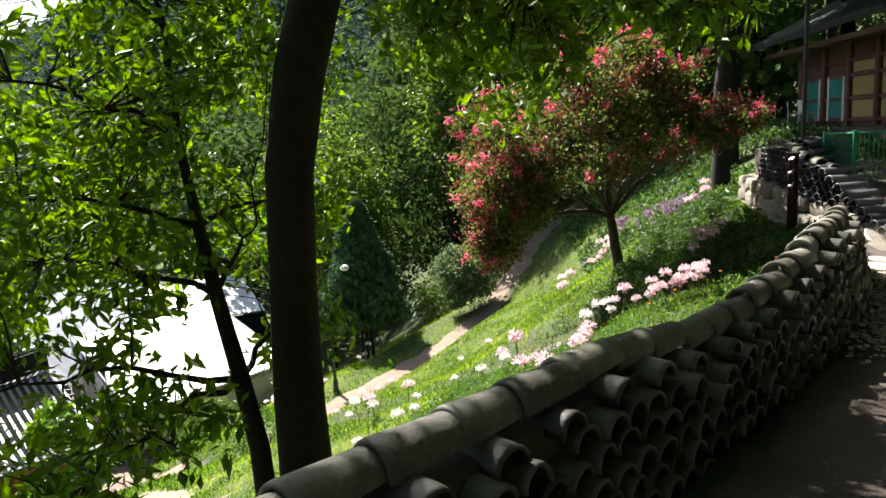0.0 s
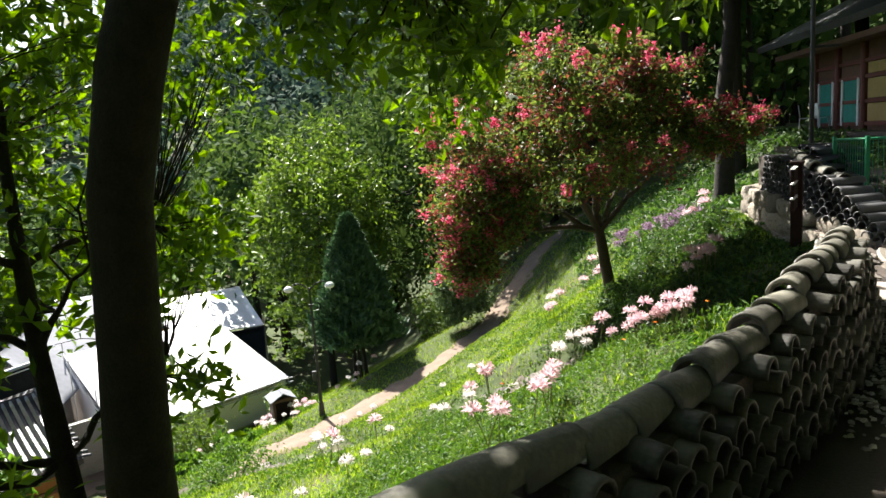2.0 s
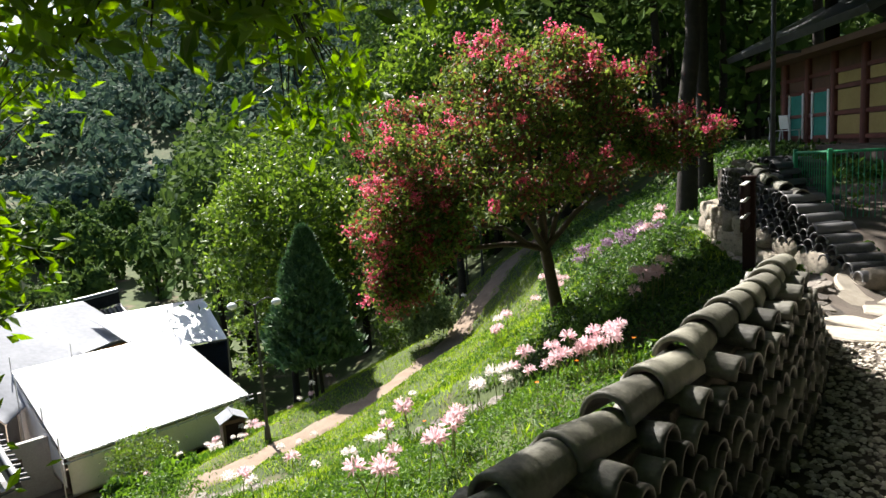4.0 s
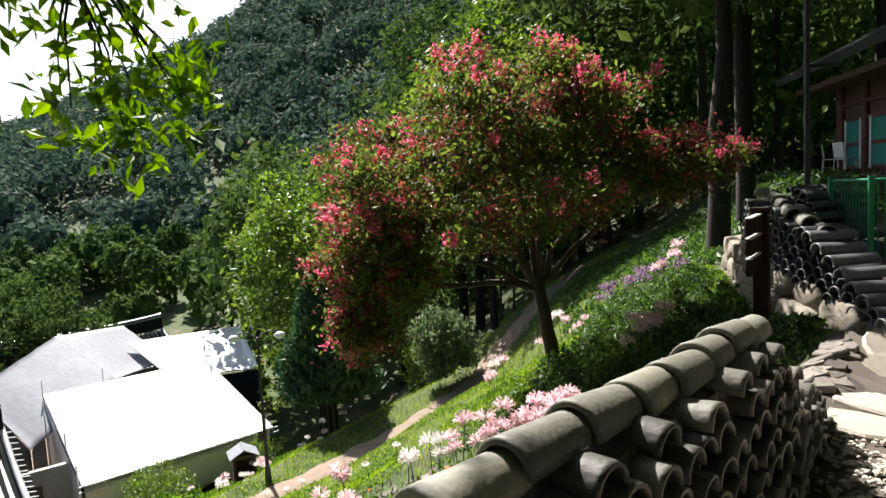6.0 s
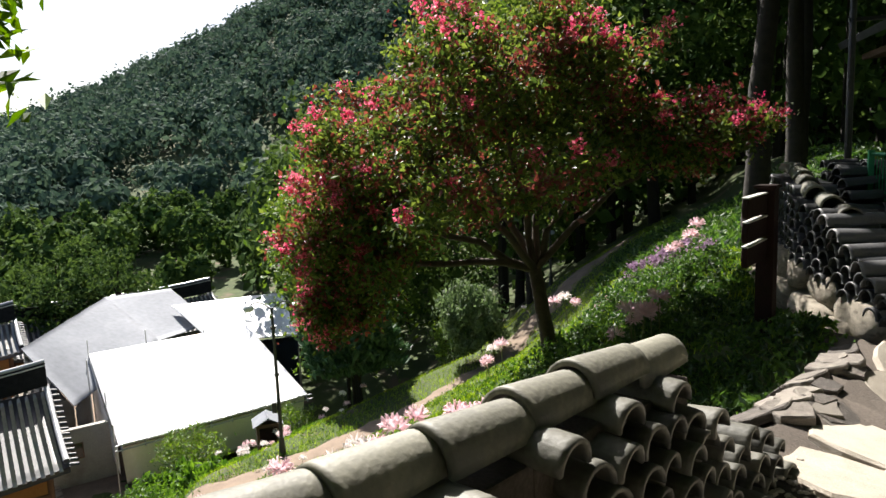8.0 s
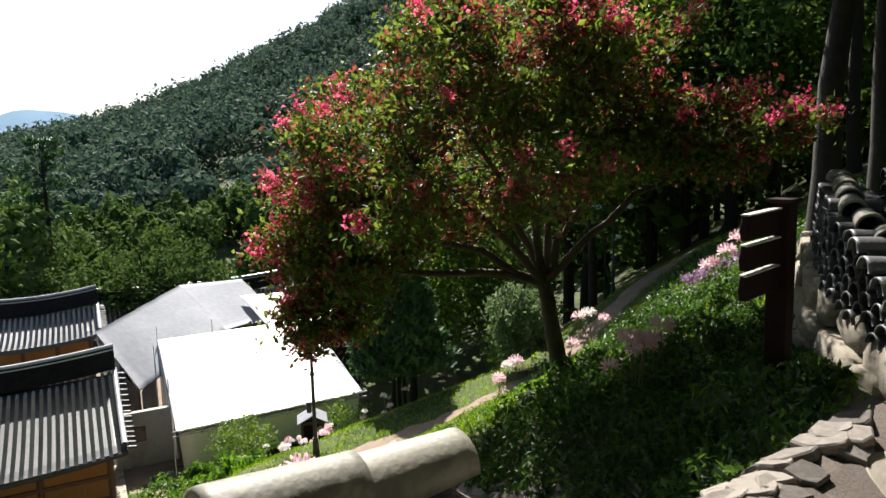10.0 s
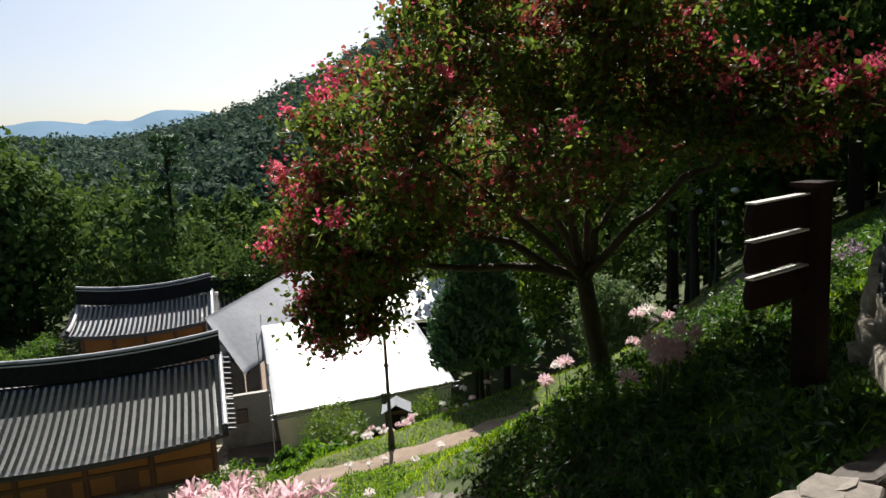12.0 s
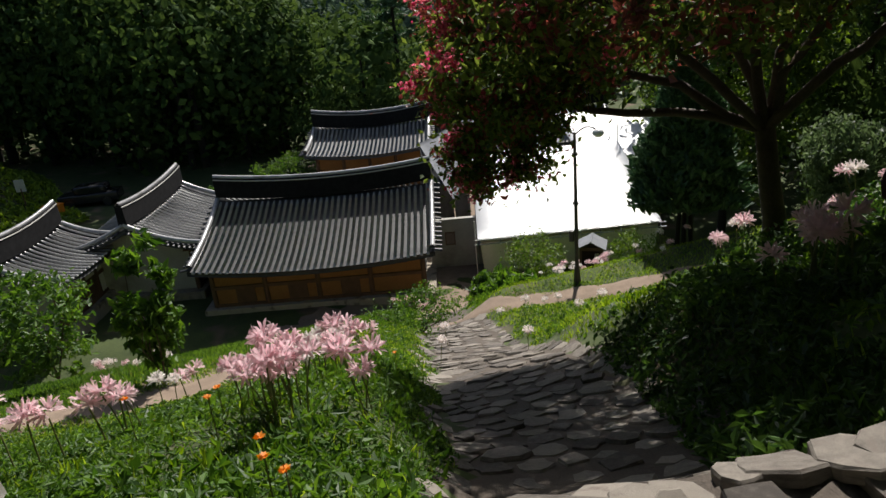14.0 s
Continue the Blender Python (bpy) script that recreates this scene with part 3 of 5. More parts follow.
def hall(name, label, at, length, run, drop, wall_h, wall_mat=M_OCHRE, lift=0.35, rows=None, doors=3, overhang=1.0, crest=0.62):
    """A tiled gable hall. Local x along the ridge (0..length), y=0 the ridge, front eave at y=-run; z=0 the ridge's middle."""
    h = thing(name, label, "hall", at)
    rows = rows or int(length / 0.34)
    lift_of = lambda x: lift * (2 * x / length - 1) ** 2
    sag = 0.22
    xs = np.linspace(-0.15, length + 0.15, 25)
    ts = np.linspace(0, 1, 9)
    for sgn, pname in ((-1, "front_slope"), (1, "back_slope")):
        V = [(x, sgn * run * t, -crest - (drop - crest) * t - sag * 4 * t * (1 - t) + lift_of(x) * (0.4 + 0.6 * t) - 0.03 - d) for d in (0, 0.22) for x in xs for t in ts]
        n, m = len(xs), len(ts)
        F = []
        o = n * m
        for i in range(n - 1):
            for j in range(m - 1):
                q = (i * m + j, i * m + j + 1, (i + 1) * m + j + 1, (i + 1) * m + j)
                F += [q, tuple(o + k for k in q[::-1])]
            F.append((i * m + m - 1, (i + 1) * m + m - 1, o + (i + 1) * m + m - 1, o + i * m + m - 1))
        for i in (0, n - 1):
            for j in range(m - 1):
                F.append((i * m + j, i * m + j + 1, o + i * m + j + 1, o + i * m + j))
        put(pname, mesh_of(pname, V, np.array(F), M_TILE_DARK), h)
    row_me = tile_row_mesh(name + "_row", run + 0.08, drop - crest, sag=sag, head=0.06)
    for i in range(rows):
        x = (i + 0.5) * length / rows
        for back in (0, 180):
            put("roof_rib", row_me, h, pose(x, 0, lift_of(x) * 0.7 - crest, 0, 0, back))
    P = [(x, 0, lift_of(x) + 0.16) for x in np.linspace(-0.1, length + 0.1, 21)]
    V = [(x, y, z - 0.28 + q) for x, _, z in P for y, q in ((-0.21, -0.5), (0.21, -0.5), (0.17, 0.5), (-0.17, 0.5))]
    n = len(P)
    F = [(4 * i + j, 4 * i + (j + 1) % 4, 4 * i + 4 + (j + 1) % 4, 4 * i + 4 + j) for i in range(n - 1) for j in range(4)] + [(0, 1, 2, 3), (4 * n - 4, 4 * n - 1, 4 * n - 2, 4 * n - 3)]
    tagged(put("ridge_course", mesh_of("ridge_course", V, np.array(F), M_RIDGE, smooth=False), h), "dark stacked ridge courses")
    V, F = tubes([[(x, y, z + 0.26, 0.11) for x, y, z in P]], 8)
    put("ridge_cap", mesh_of("ridge_cap", V, F, M_ROOF_TILE), h)
    V, F = tubes([[(x, -0.16, z + 0.13, 0.035) for x, y, z in P]], 6)
    put("mortar_line", mesh_of("mortar_line", V, F, M_LIME), h, None)
    for x in (-0.06, length + 0.06):
        for sgn in (-1, 1):
            Q = [(x, sgn * run * t, -crest - (drop - crest) * t - sag * 4 * t * (1 - t) + lift * (0.4 + 0.6 * t) + 0.17, 0.12) for t in np.linspace(0.0, 0.98, 10)]
            V, F = tubes([Q], 8)
            put("verge_ridge", mesh_of("verge_ridge", V, F, M_ROOF_TILE), h)
        side = 1 if x > 0 else -1
        for sgn in (-1, 1):
            for t in np.linspace(0.08, 0.97, 14):
                put("verge_tile", TILE_DARK, h, pose(x + side * 0.02, sgn * run * t, -crest - (drop - crest) * t - sag * 4 * t * (1 - t) + lift * (0.4 + 0.6 * t) - 0.02, 0, 8, 0 if side > 0 else 180))
    inset = overhang
    eave = -drop - 0.1
    base = eave - wall_h
    y0, y1 = -(run - inset), run - inset
    x0, x1 = 0.5, length - 0.5
    part("front_wall", box((x1 - x0, 0.16, wall_h + 0.1), ((x0 + x1) / 2, y0, base + (wall_h + 0.1) / 2)), wall_mat, h, "ochre plaster wall between dark posts")
    part("back_wall", box((x1 - x0, 0.16, wall_h + 0.1), ((x0 + x1) / 2, y1, base + (wall_h + 0.1) / 2)), wall_mat, h)
    for x in (x0, x1):
        bm = bmesh.new()
        q = [bm.verts.new((x, y0, base)), bm.verts.new((x, y1, base)), bm.verts.new((x, y1, eave + 0.4)), bm.verts.new((x, 0, -0.35 - crest)), bm.verts.new((x, y0, eave + 0.4))]
        f = bm.faces.new(q)
        ex = bmesh.ops.extrude_face_region(bm, geom=[f])
        bmesh.ops.translate(bm, verts=[v for v in ex["geom"] if isinstance(v, bmesh.types.BMVert)], vec=(0.14 if x == x0 else -0.14, 0, 0))
        part("gable_wall", bm, M_CONCRETE, h, "weathered plaster gable")
    posts = doors + 1
    for i in range(posts + 1):
        x = x0 + (x1 - x0) * i / posts
        for y in (y0 - 0.06, y1 + 0.06):
            part("post", rod((x, y, base - 0.3), (x, y, eave + 0.04), 0.13, 0.12), M_TIMBER, h)
    for z in (base + 0.15, base + wall_h * 0.55, eave - 0.06):
        part("beam", box((x1 - x0, 0.1, 0.16), ((x0 + x1) / 2, y0 - 0.11, z), 0.01), M_TIMBER, h)
    for i in range(doors):
        x = x0 + (x1 - x0) * (i + 0.5 + 0.1) / posts
        part("door", box((0.9, 0.06, wall_h * 0.5), (x, y0 - 0.09, base + wall_h * 0.28), 0.01), M_TIMBER, h, "dark slatted timber door")
    part("plinth", box((length, 2 * (run - inset) + 0.9, 0.9), (length / 2, 0, base - 0.35), 0.03), M_STONE, h, "stone plinth")
    for i in range(int(length / 0.45)):
        x = (i + 0.5) * length / int(length / 0.45)
        part("rafter", rod((x, -(run - inset) + 0.2, eave + 0.02), (x, -run + 0.15, eave - 0.06 + lift_of(x) * 0.9), 0.06, 0.055, 6), M_TIMBER, h)
    return h


main_hall = hall("temple_hall", "tiled temple hall with grey clay roof and ochre walls", frame_at(-12.9, 3.9, -7.7), 10.8, 5.6, 2.4, 1.9, rows=36)
back_hall = hall("back_hall", "farther tiled hall with pale grey clay roof", frame_at(-10.3, 18.0, -7.15), 7.9, 4.4, 1.6, 2.6, rows=28)
side_hall = hall("side_hall", "tiled side hall standing across the yard", frame_at(-16.6, 0.9, -7.75, 90), 7.4, 3.6, 1.9, 2.2, wall_mat=M_REDWOOD, lift=0.22)
gate_hall = hall("gate_hall", "small tiled gate hall by the yard", frame_at(-20.6, -3.2, -7.75, 90), 5.6, 3.0, 1.6, 2.2, wall_mat=M_CREAM, lift=0.22)
far_hall = hall("far_hall", "distant dark tiled hall behind the covered roofs", frame_at(-3.0, 24.0, -8.3), 14.0, 4.6, 2.2, 2.4, rows=44, doors=4)


def quad_sheet(name, corners, mat, parent, thick=0.05, n=10, sag=0.05, label=""):
    """A taut sheet between four corners, sagging and wrinkled a little."""
    a, b, c, d = [np.array(q, float) for q in corners]
    V = []
    for k in (0, 1):
        for i in range(n + 1):
            for j in range(n + 1):
                s, t = i / n, j / n
                p = (a * (1 - s) + b * s) * (1 - t) + (d * (1 - s) + c * s) * t
                p = p + np.array([0, 0, -sag * (math.sin(s * np.pi * 4) ** 2) * 0.4 + 0.03 * noise.noise(Vector((s * 9, t * 7, a[0]))) - thick * k])
                V.append(p)
    m = n + 1
    o = m * m
    F = []
    for i in range(n):
        for j in range(n):
            q = (i * m + j, (i + 1) * m + j, (i + 1) * m + j + 1, i * m + j + 1)
            F += [q, tuple(o + k for k in q[::-1])]
    for i in range(n):
        for q in ((i, i + 1), (n * m + i, n * m + i + 1), (i * m, (i + 1) * m), (i * m + n, (i + 1) * m + n)):
            F.append((q[0], q[1], o + q[1], o + q[0]))
    ob = put(name, mesh_of(name, V, np.array(F), mat), parent)
    if label:
        tagged(ob, label)
    return ob


# white covered hall: scaffold roof under taut sheeting
cover = thing("covered_hall", "hall under repair wrapped in taut white tarpaulin on scaffolding", "building")
A, B, C, D = yard(0, 0, -10.0), yard(8.6, 0.4, -10.0), yard(8.4, 8.0, -7.9), yard(0.2, 7.9, -7.9)
quad_sheet("roof_sheet", (A, B, C, D), M_TARP, cover, label="taut white tarpaulin roof")
E1, E2 = yard(0.1, 0.15, -10.15), yard(8.5, 0.55, -10.15)
G1, G2 = yard(0.25, 0.5, -12.0), yard(8.4, 0.9, -12.0)
quad_sheet("front_sheet", (E1, E2, G2, G1), M_CREAM, cover, sag=0.02, label="cream sheeting wall under the eave")
quad_sheet("end_sheet", (yard(-0.03, 0.1, -10.1), yard(0.17, 7.8, -8.0), yard(0.2, 7.8, -11.4), yard(0.0, 0.2, -11.4)), M_TARP, cover, sag=0.02, label="white sheeting on the end")
quad_sheet("back_sheet", (yard(8.3, 8.1, -8), yard(0.2, 8.0, -8), yard(0.2, 8.1, -12), yard(8.3, 8.1, -12)), M_CREAM, cover, sag=0.02)
quad_sheet("side_sheet", (yard(8.5, 0.6, -10.1), yard(8.35, 7.9, -8.1), yard(8.3, 7.9, -12), yard(8.4, 0.9, -12)), M_BLUE_SHEET, cover, sag=0.02, label="dark blue sheeting on the side")
for q in (0, 1):
    V, F = tubes([[(*yard(u, -0.06 - 0.02 * q + 0.045 * u, -10.05 - 0.22 * q), 0.03) for u in np.linspace(-0.2, 8.8, 9)]], 6)
    put("eave_pipe", mesh_of("eave_pipe", V, F, M_STEEL), cover)
for i in range(10):
    u = 0.1 + i * 0.94
    part("bracket", rod(yard(u, -0.12 + 0.045 * u, -10.35), yard(u, 0.15 + 0.045 * u, -9.97), 0.025, None, 6), M_STEEL, cover)
for u, v, z in ((-0.1, 0.2, -9.2), (0.1, 3.0, -8.6), (0.2, 7.9, -7.2), (3, 8.1, -7.2), (6, 8.1, -7.2), (8.4, 8.1, -7.0), (-0.2, 5.5, -7.6)):
    part("scaffold_pole", rod(yard(u, v, -12.3), yard(u, v, z), 0.03, None, 6), M_STEEL, cover)

wing = thing("covered_wing", "farther wing roof covered in white tarpaulin", "building")
quad_sheet("roof_sheet", (yard(6.2, 7.2, -8.3), yard(11.0, 6.9, -8.7), yard(12.2, 12.0, -7.1), yard(5.6, 13.2, -7.1)), M_TARP, wing, label="white tarpaulin roof")
quad_sheet("side_sheet", (yard(8.6, 6.8, -8.6), yard(11.0, 6.9, -8.8), yard(11.0, 7.1, -12), yard(8.6, 7.0, -12)), M_BLUE_SHEET, wing, sag=0.02)
quad_sheet("end_sheet", (yard(11.1, 6.9, -8.8), yard(12.2, 12.0, -7.2), yard(12.2, 12.0, -12), yard(11.1, 7.0, -12)), M_BLUE_SHEET, wing, sag=0.02)

grey_roof = thing("grey_covered_hall", "large hall roof covered in wrinkled grey tarpaulin", "building")
GA, GB, GC, GD = yard(2.4, 16.2, -6.55), yard(-2.66, 7.4, -6.95), yard(-1.0, 4.6, -9.4), yard(3.9, 9.3, -8.2)
quad_sheet("roof_sheet", (GA, GB, GC, GD), M_TARP_GREY, grey_roof, n=14, label="wrinkled grey tarpaulin slope")
quad_sheet("roof_sheet", (GA, GD, yard(7.5, 11.5, -8.2), yard(6.5, 17, -6.7)), M_TARP_GREY, grey_roof, n=12)
quad_sheet("gable_sheet", (yard(-2.6, 7.4, -7.1), yard(-1.0, 4.7, -9.5), yard(-1.0, 4.7, -12.2), yard(-2.6, 7.4, -12.2)), M_CONCRETE, grey_roof, sag=0.01)
quad_sheet("wall_sheet", (yard(-0.95, 4.75, -9.55), yard(-0.1, 6.6, -9.1), yard(-0.1, 6.6, -12.2), yard(-0.95, 4.75, -12.2)), M_CONCRETE, grey_roof, sag=0.01)
low = thing("storeroom", "grey rendered storeroom wall between the halls", "building")
part("wall", box((2.6, 0.3, 2.6), (0, 0, 0), 0.02), M_CONCRETE, low, "grey render with a small window")
part("window_frame", box((0.5, 0.1, 0.7), (-0.3, -0.13, 0.3), 0.01), M_TIMBER, low)
part("window_pane", box((0.4, 0.06, 0.6), (-0.3, -0.17, 0.3)), M_WINDOW, low)
low.matrix_basis = frame_at(-1.0, 2.4, -11.0)


# ---- trees ----
def stuff(name, V, F, mat, label, category):
    return tagged(put(name, mesh_of(name, V, F, mat, smooth=False)), label, category, kind="stuff")


def join(chunks):
    V, F, o = [], [], 0
    for v, f in chunks:
        V.append(v)
        F.append(f + o)
        o += len(v)
    return np.concatenate(V), np.concatenate(F)


def reach(forks, targets, r0, r1=0.006, sag=0.06, n=6):
    """A branch to each target from the fork nearest to it."""
    forks = np.asarray(forks, float)
    out = []
    for t in targets:
        k = int(np.argmin(np.linalg.norm(forks - t, axis=1) + np.maximum(forks[:, 2] - t[2], 0)))
        out.append(bend(forks[k], t, r0, r1, sag, n, 0.04))
    return out


def add_crown(tree, name, mat, pts, length, width, droop=0.2, lean=None, label=""):
    V, F = leaves(pts, length, width, droop, lean)
    ob = put(name, mesh_of(name, V, F, mat, smooth=False), tree)
    if label:
        tagged(ob, label)
    return ob


# crape myrtle on the slope
myrtle = thing("crape_myrtle", "spreading crape myrtle with reddening leaves and pink blossom", "tree")
foot = np.array(on_ground(2.56, 14.2, -0.1))
fork = np.array([2.34, 14.15, -0.35])
trunk = [bend(foot, fork, 0.125, 0.095, 0.0, 7, 0.02)]
trunk[0] = np.concatenate([[[*foot[:2] + [0.03, 0], foot[2] - 0.1, 0.19]], trunk[0]])
limb_ends = [np.array(q, float) for q in ((0.0, 12.8, 0.8), (1.0, 14.6, 1.9), (2.0, 13.5, 2.2), (2.7, 14.8, 2.0), (3.3, 13.8, 1.3), (-0.3, 12.8, -0.2), (1.4, 12.3, 1.2), (4.2, 14.2, 1.35))]
limbs = [bend(fork, e, 0.06, 0.026, 0.05, 8, 0.05) for e in limb_ends]
V, F = tubes(trunk, 12)
put("trunk", mesh_of("trunk", V, F, M_MYRTLE_BARK), myrtle)
for b in limbs:
    V, F = tubes([b], 8)
    put("limb", mesh_of("limb", V, F, M_MYRTLE_BARK), myrtle)
lobes = (((1.6, 13.5, 1.3), (2.0, 2.2, 1.7), 270), ((2.4, 13.8, 2.3), (1.4, 1.5, 1.0), 95), ((4.25, 14.0, 1.45), (1.05, 0.8, 0.4), 75), ((0.15, 12.8, 0.45), (0.85, 1.0, 0.8), 90), ((0.0, 12.75, -0.55), (0.5, 0.6, 0.5), 40), ((0.8, 13.0, 0.35), (0.8, 0.9, 0.8), 60))
pts, tips = [], []
for c, r, n in lobes:
    C, Q = clumps(c, r, n, 125, 0.32, 0.5)
    keep = C[:, 2] > np.interp(C[:, 0], [-2, 0.1, 0.6, 1.0, 2.0, 2.8, 3.4, 6], [-1.2, -1.0, -0.35, 0.35, 0.55, 0.6, 0.95, 1.0])
    keep &= C[:, 2] < 3.3
    pts.append(Q.reshape(len(C), -1, 3)[keep].reshape(-1, 3))
    tips.append(C[keep])
pts, tips = np.concatenate(pts), np.concatenate(tips)
V, F = tubes(reach(np.concatenate([b[3:, :3] for b in limbs]), tips[::2], 0.014, 0.003, 0.03, 6), 5)
tagged(put("twig_tangle", mesh_of("twigs", V, F, M_MYRTLE_BARK), myrtle), "fine tangle of bare twigs", kind="stuff")
red = np.repeat(rng.uniform(0, 1, len(pts) // 125) ** 2 * 0.75, 125) > rng.uniform(0, 1, len(pts))
add_crown(myrtle, "crown", M_MYRTLE, pts[~red], 0.088, 0.05, 0.1)
tagged(add_crown(myrtle, "reddened_leaves", M_RUST, pts[red], 0.085, 0.046, 0.1, label="rust-red leaves among the green"), kind="stuff")
mid = np.array([1.6, 13.7, 0.9])
out = (tips - mid) / np.array([3.0, 2.8, 2.4])
score = np.linalg.norm(out, axis=1) + 0.1 * (out[:, 0] < -0.35) + 0.15 * (tips[:, 0] > 3.6) + rng.normal(0, 0.2, len(tips))
for k in np.argsort(-score)[:190]:
    t = tips[k]
    d = (t - mid) / (np.linalg.norm(t - mid) + 1e-6) + np.array([0, 0, 0.35])
    d /= np.linalg.norm(d)
    size = rng.uniform(0.08, 0.2)
    q = t + d * 0.12 + d * rng.uniform(0, size, (60, 1)) + rng.normal(0, 0.045, (60, 3))
    V, F = leaves(q, 0.046, 0.04, 0.0, None, 0.6)
    put("blossom_panicle", mesh_of("blossom_panicle", V, F, M_BLOSSOM, smooth=False), myrtle)


def conifer(name, label, at, h, r, mat, n, leaf, trunk_h=0.5, stems=2):
    tree = thing(name, label, "tree")
    base = np.array(on_ground(*at, -0.1))
    for k in range(stems):
        q = base + np.array([0.14 * (k - (stems - 1) / 2) * 1.6, 0.05 * k, 0])
        V, F = tubes([bend(q, base + np.array([0, 0, h * 0.9]), 0.09, 0.02, 0, 7, 0.004)], 8)
        put("trunk", mesh_of("trunk", V, F, M_BARK), tree)
    t = rng.uniform(0, 1, n) ** 0.8
    ang = rng.uniform(0, 2 * np.pi, n)
    prof = np.minimum(t * 9 + 0.35, 1) * (1.02 - t) ** 0.8
    bump = 1 + 0.22 * np.sin(ang * 5 + t * 17) * np.sin(t * 31 + ang * 2)
    rad = r * prof * bump * np.sqrt(rng.uniform(0.45, 1, n))
    P = base + np.stack([rad * np.cos(ang), rad * np.sin(ang), trunk_h + t * (h - trunk_h)], 1)
    lean = np.stack([np.cos(ang) * 1.1, np.sin(ang) * 1.1, np.full(n, 1.5)], 1)
    add_crown(tree, "crown", mat, P, leaf, leaf * 0.36, 0, lean)
    return tree


conifer("juniper", "dense dark green conical juniper on two thin trunks", (-5.85, 25.9), 6.7, 1.85, M_JUNIPER, 20000, 0.36, 1.7, 3)


def bush(name, label, at, r, h, n, leaf, mat, lift=0.0, droop=0.1, group="", stems=6):
    b = thing(name, label, "bush", group=group)
    x, y, z = on_ground(*at, lift)
    C, P = clumps((x, y, z + h * 0.55), (r, r, h * 0.5), max(8, n // 40), 40, r * 0.3, 0.4, lambda c: c[:, 2] > z - 0.02)
    V, F = tubes([bend((x, y, z - 0.1), c, 0.022, 0.006, 0.02, 5) for c in C[:stems]], 5)
    put("stem", mesh_of("stem", V, F, M_MYRTLE_BARK), b)
    add_crown(b, "crown", mat, P, leaf, leaf * 0.42, droop)
    return b


bush("slope_shrub", "round grey-green shrub beside the dirt trail", (-1.95, 27.6), 1.1, 2.3, 6000, 0.2, M_SHRUB, lift=0.35, droop=-1.1)
bush("slope_shrub", "leafy bright shrub against the dark woods", (-3.6, 31.6), 1.2, 2.4, 2600, 0.18, M_BRIGHT)
bush("garden_shrub", "light green shrub beside the covered hall", (-14.0, 27.4), 1.3, 2.1, 2600, 0.16, M_BRIGHT)
bush("garden_shrub", "low green shrub beside the covered hall", (-10.2, 29.4), 1.1, 1.1, 1500, 0.15, M_BRIGHT)
bush("potted_tree", "young tree with drooping dark leaves by the lower trail", (-8.0, 10.3), 0.62, 3.2, 1700, 0.26, M_WEED, droop=0.8)
bush("yard_tree", "dark leafy small tree beside the gate hall", (-12.0, 8.8), 1.1, 2.7, 2600, 0.2, M_WEED, lift=0.5)
bush("iris_clump", "clump of green strap leaves by the stone path", (-12.2, 23.2), 0.8, 0.7, 1200, 0.3, M_WEED, droop=-1.4)
bush("iris_clump", "clump of green strap leaves by the stone path", (-9.0, 21.3), 0.9, 0.7, 1200, 0.3, M_WEED, droop=-1.4)
bush("path_hedge", "low clipped green shrub at the edge of the stone path", (-6.4, 15.7), 1.0, 0.9, 2400, 0.1, M_WEED)

# trees beside the path, seen against the valley
chestnut = thing("path_tree", "dark-trunked leafy tree rising beside the path", "tree")
b0 = on_ground(-1.32, 4.35, -0.2)
path = np.array([[*b0, 0.235], [-1.32, 4.36, -0.3, 0.195], [-1.3, 4.42, 0.6, 0.178], [-1.26, 4.46, 1.4, 0.176], [-1.14, 4.55, 2.1, 0.185], [-0.95, 4.65, 2.8, 0.18], [-0.6, 4.8, 3.8, 0.15], [-0.4, 5.0, 5.2, 0.11]])
V, F = tubes([path], 14)
V = V + np.array([[0.012 * noise.noise(Vector(v) * 9), 0.012 * noise.noise(Vector(v) * 9 + Vector((5, 0, 0))), 0] for v in V])
put("trunk", mesh_of("trunk", V, F, M_BARK), chestnut)
ends = [(-2.8, 6.6, 5.0), (-3.6, 4.4, 5.4), (0.6, 6.9, 4.8), (-1.5, 3.0, 5.8), (0.5, 4.8, 2.6), (1.2, 4.5, 2.55), (0.25, 6.9, 2.8), (-1.9, 7.6, 4.6), (1.2, 3.2, 5.0)]
limbs = [bend(path[6 if e[2] > 3 else 5, :3], e, 0.07 if e[2] > 3 else 0.035, 0.016, 0.08, 8, 0.04) for e in ends]
for b in limbs:
    V, F = tubes([b], 8)
    put("limb", mesh_of("limb", V, F, M_BARK), chestnut)
pts, tips = [], []
# the high lobes lie above the view, added to shade the path and wall
for c, r, n in (((-1.6, 6.0, 5.4), (3.3, 3.2, 1.6), 320), ((-2.6, 3.4, 5.2), (2.2, 2.4, 1.3), 170), ((0.45, 4.85, 2.4), (1.0, 0.55, 0.4), 52), ((1.35, 4.6, 2.4), (0.5, 0.4, 0.3), 12), ((0.8, 2.2, 5.2), (2.4, 2.6, 1.2), 170), ((-1.7, 8.2, 5.7), (1.8, 1.8, 1.2), 80), ((-1.2, 4.0, 6.9), (2.3, 2.2, 1.2), 190), ((-0.5, 4.9, 2.75), (0.8, 0.5, 0.35), 14), ((0.45, 7.15, 1.98), (0.5, 0.45, 0.32), 12), ((0.2, 7.0, 2.45), (0.35, 0.3, 0.2), 6)):
    C, Q = clumps(c, r, n, 26, 0.3, 0.3)
    tips.append(C)
    pts.append(Q)
tips, pts = np.concatenate(tips), np.concatenate(pts)
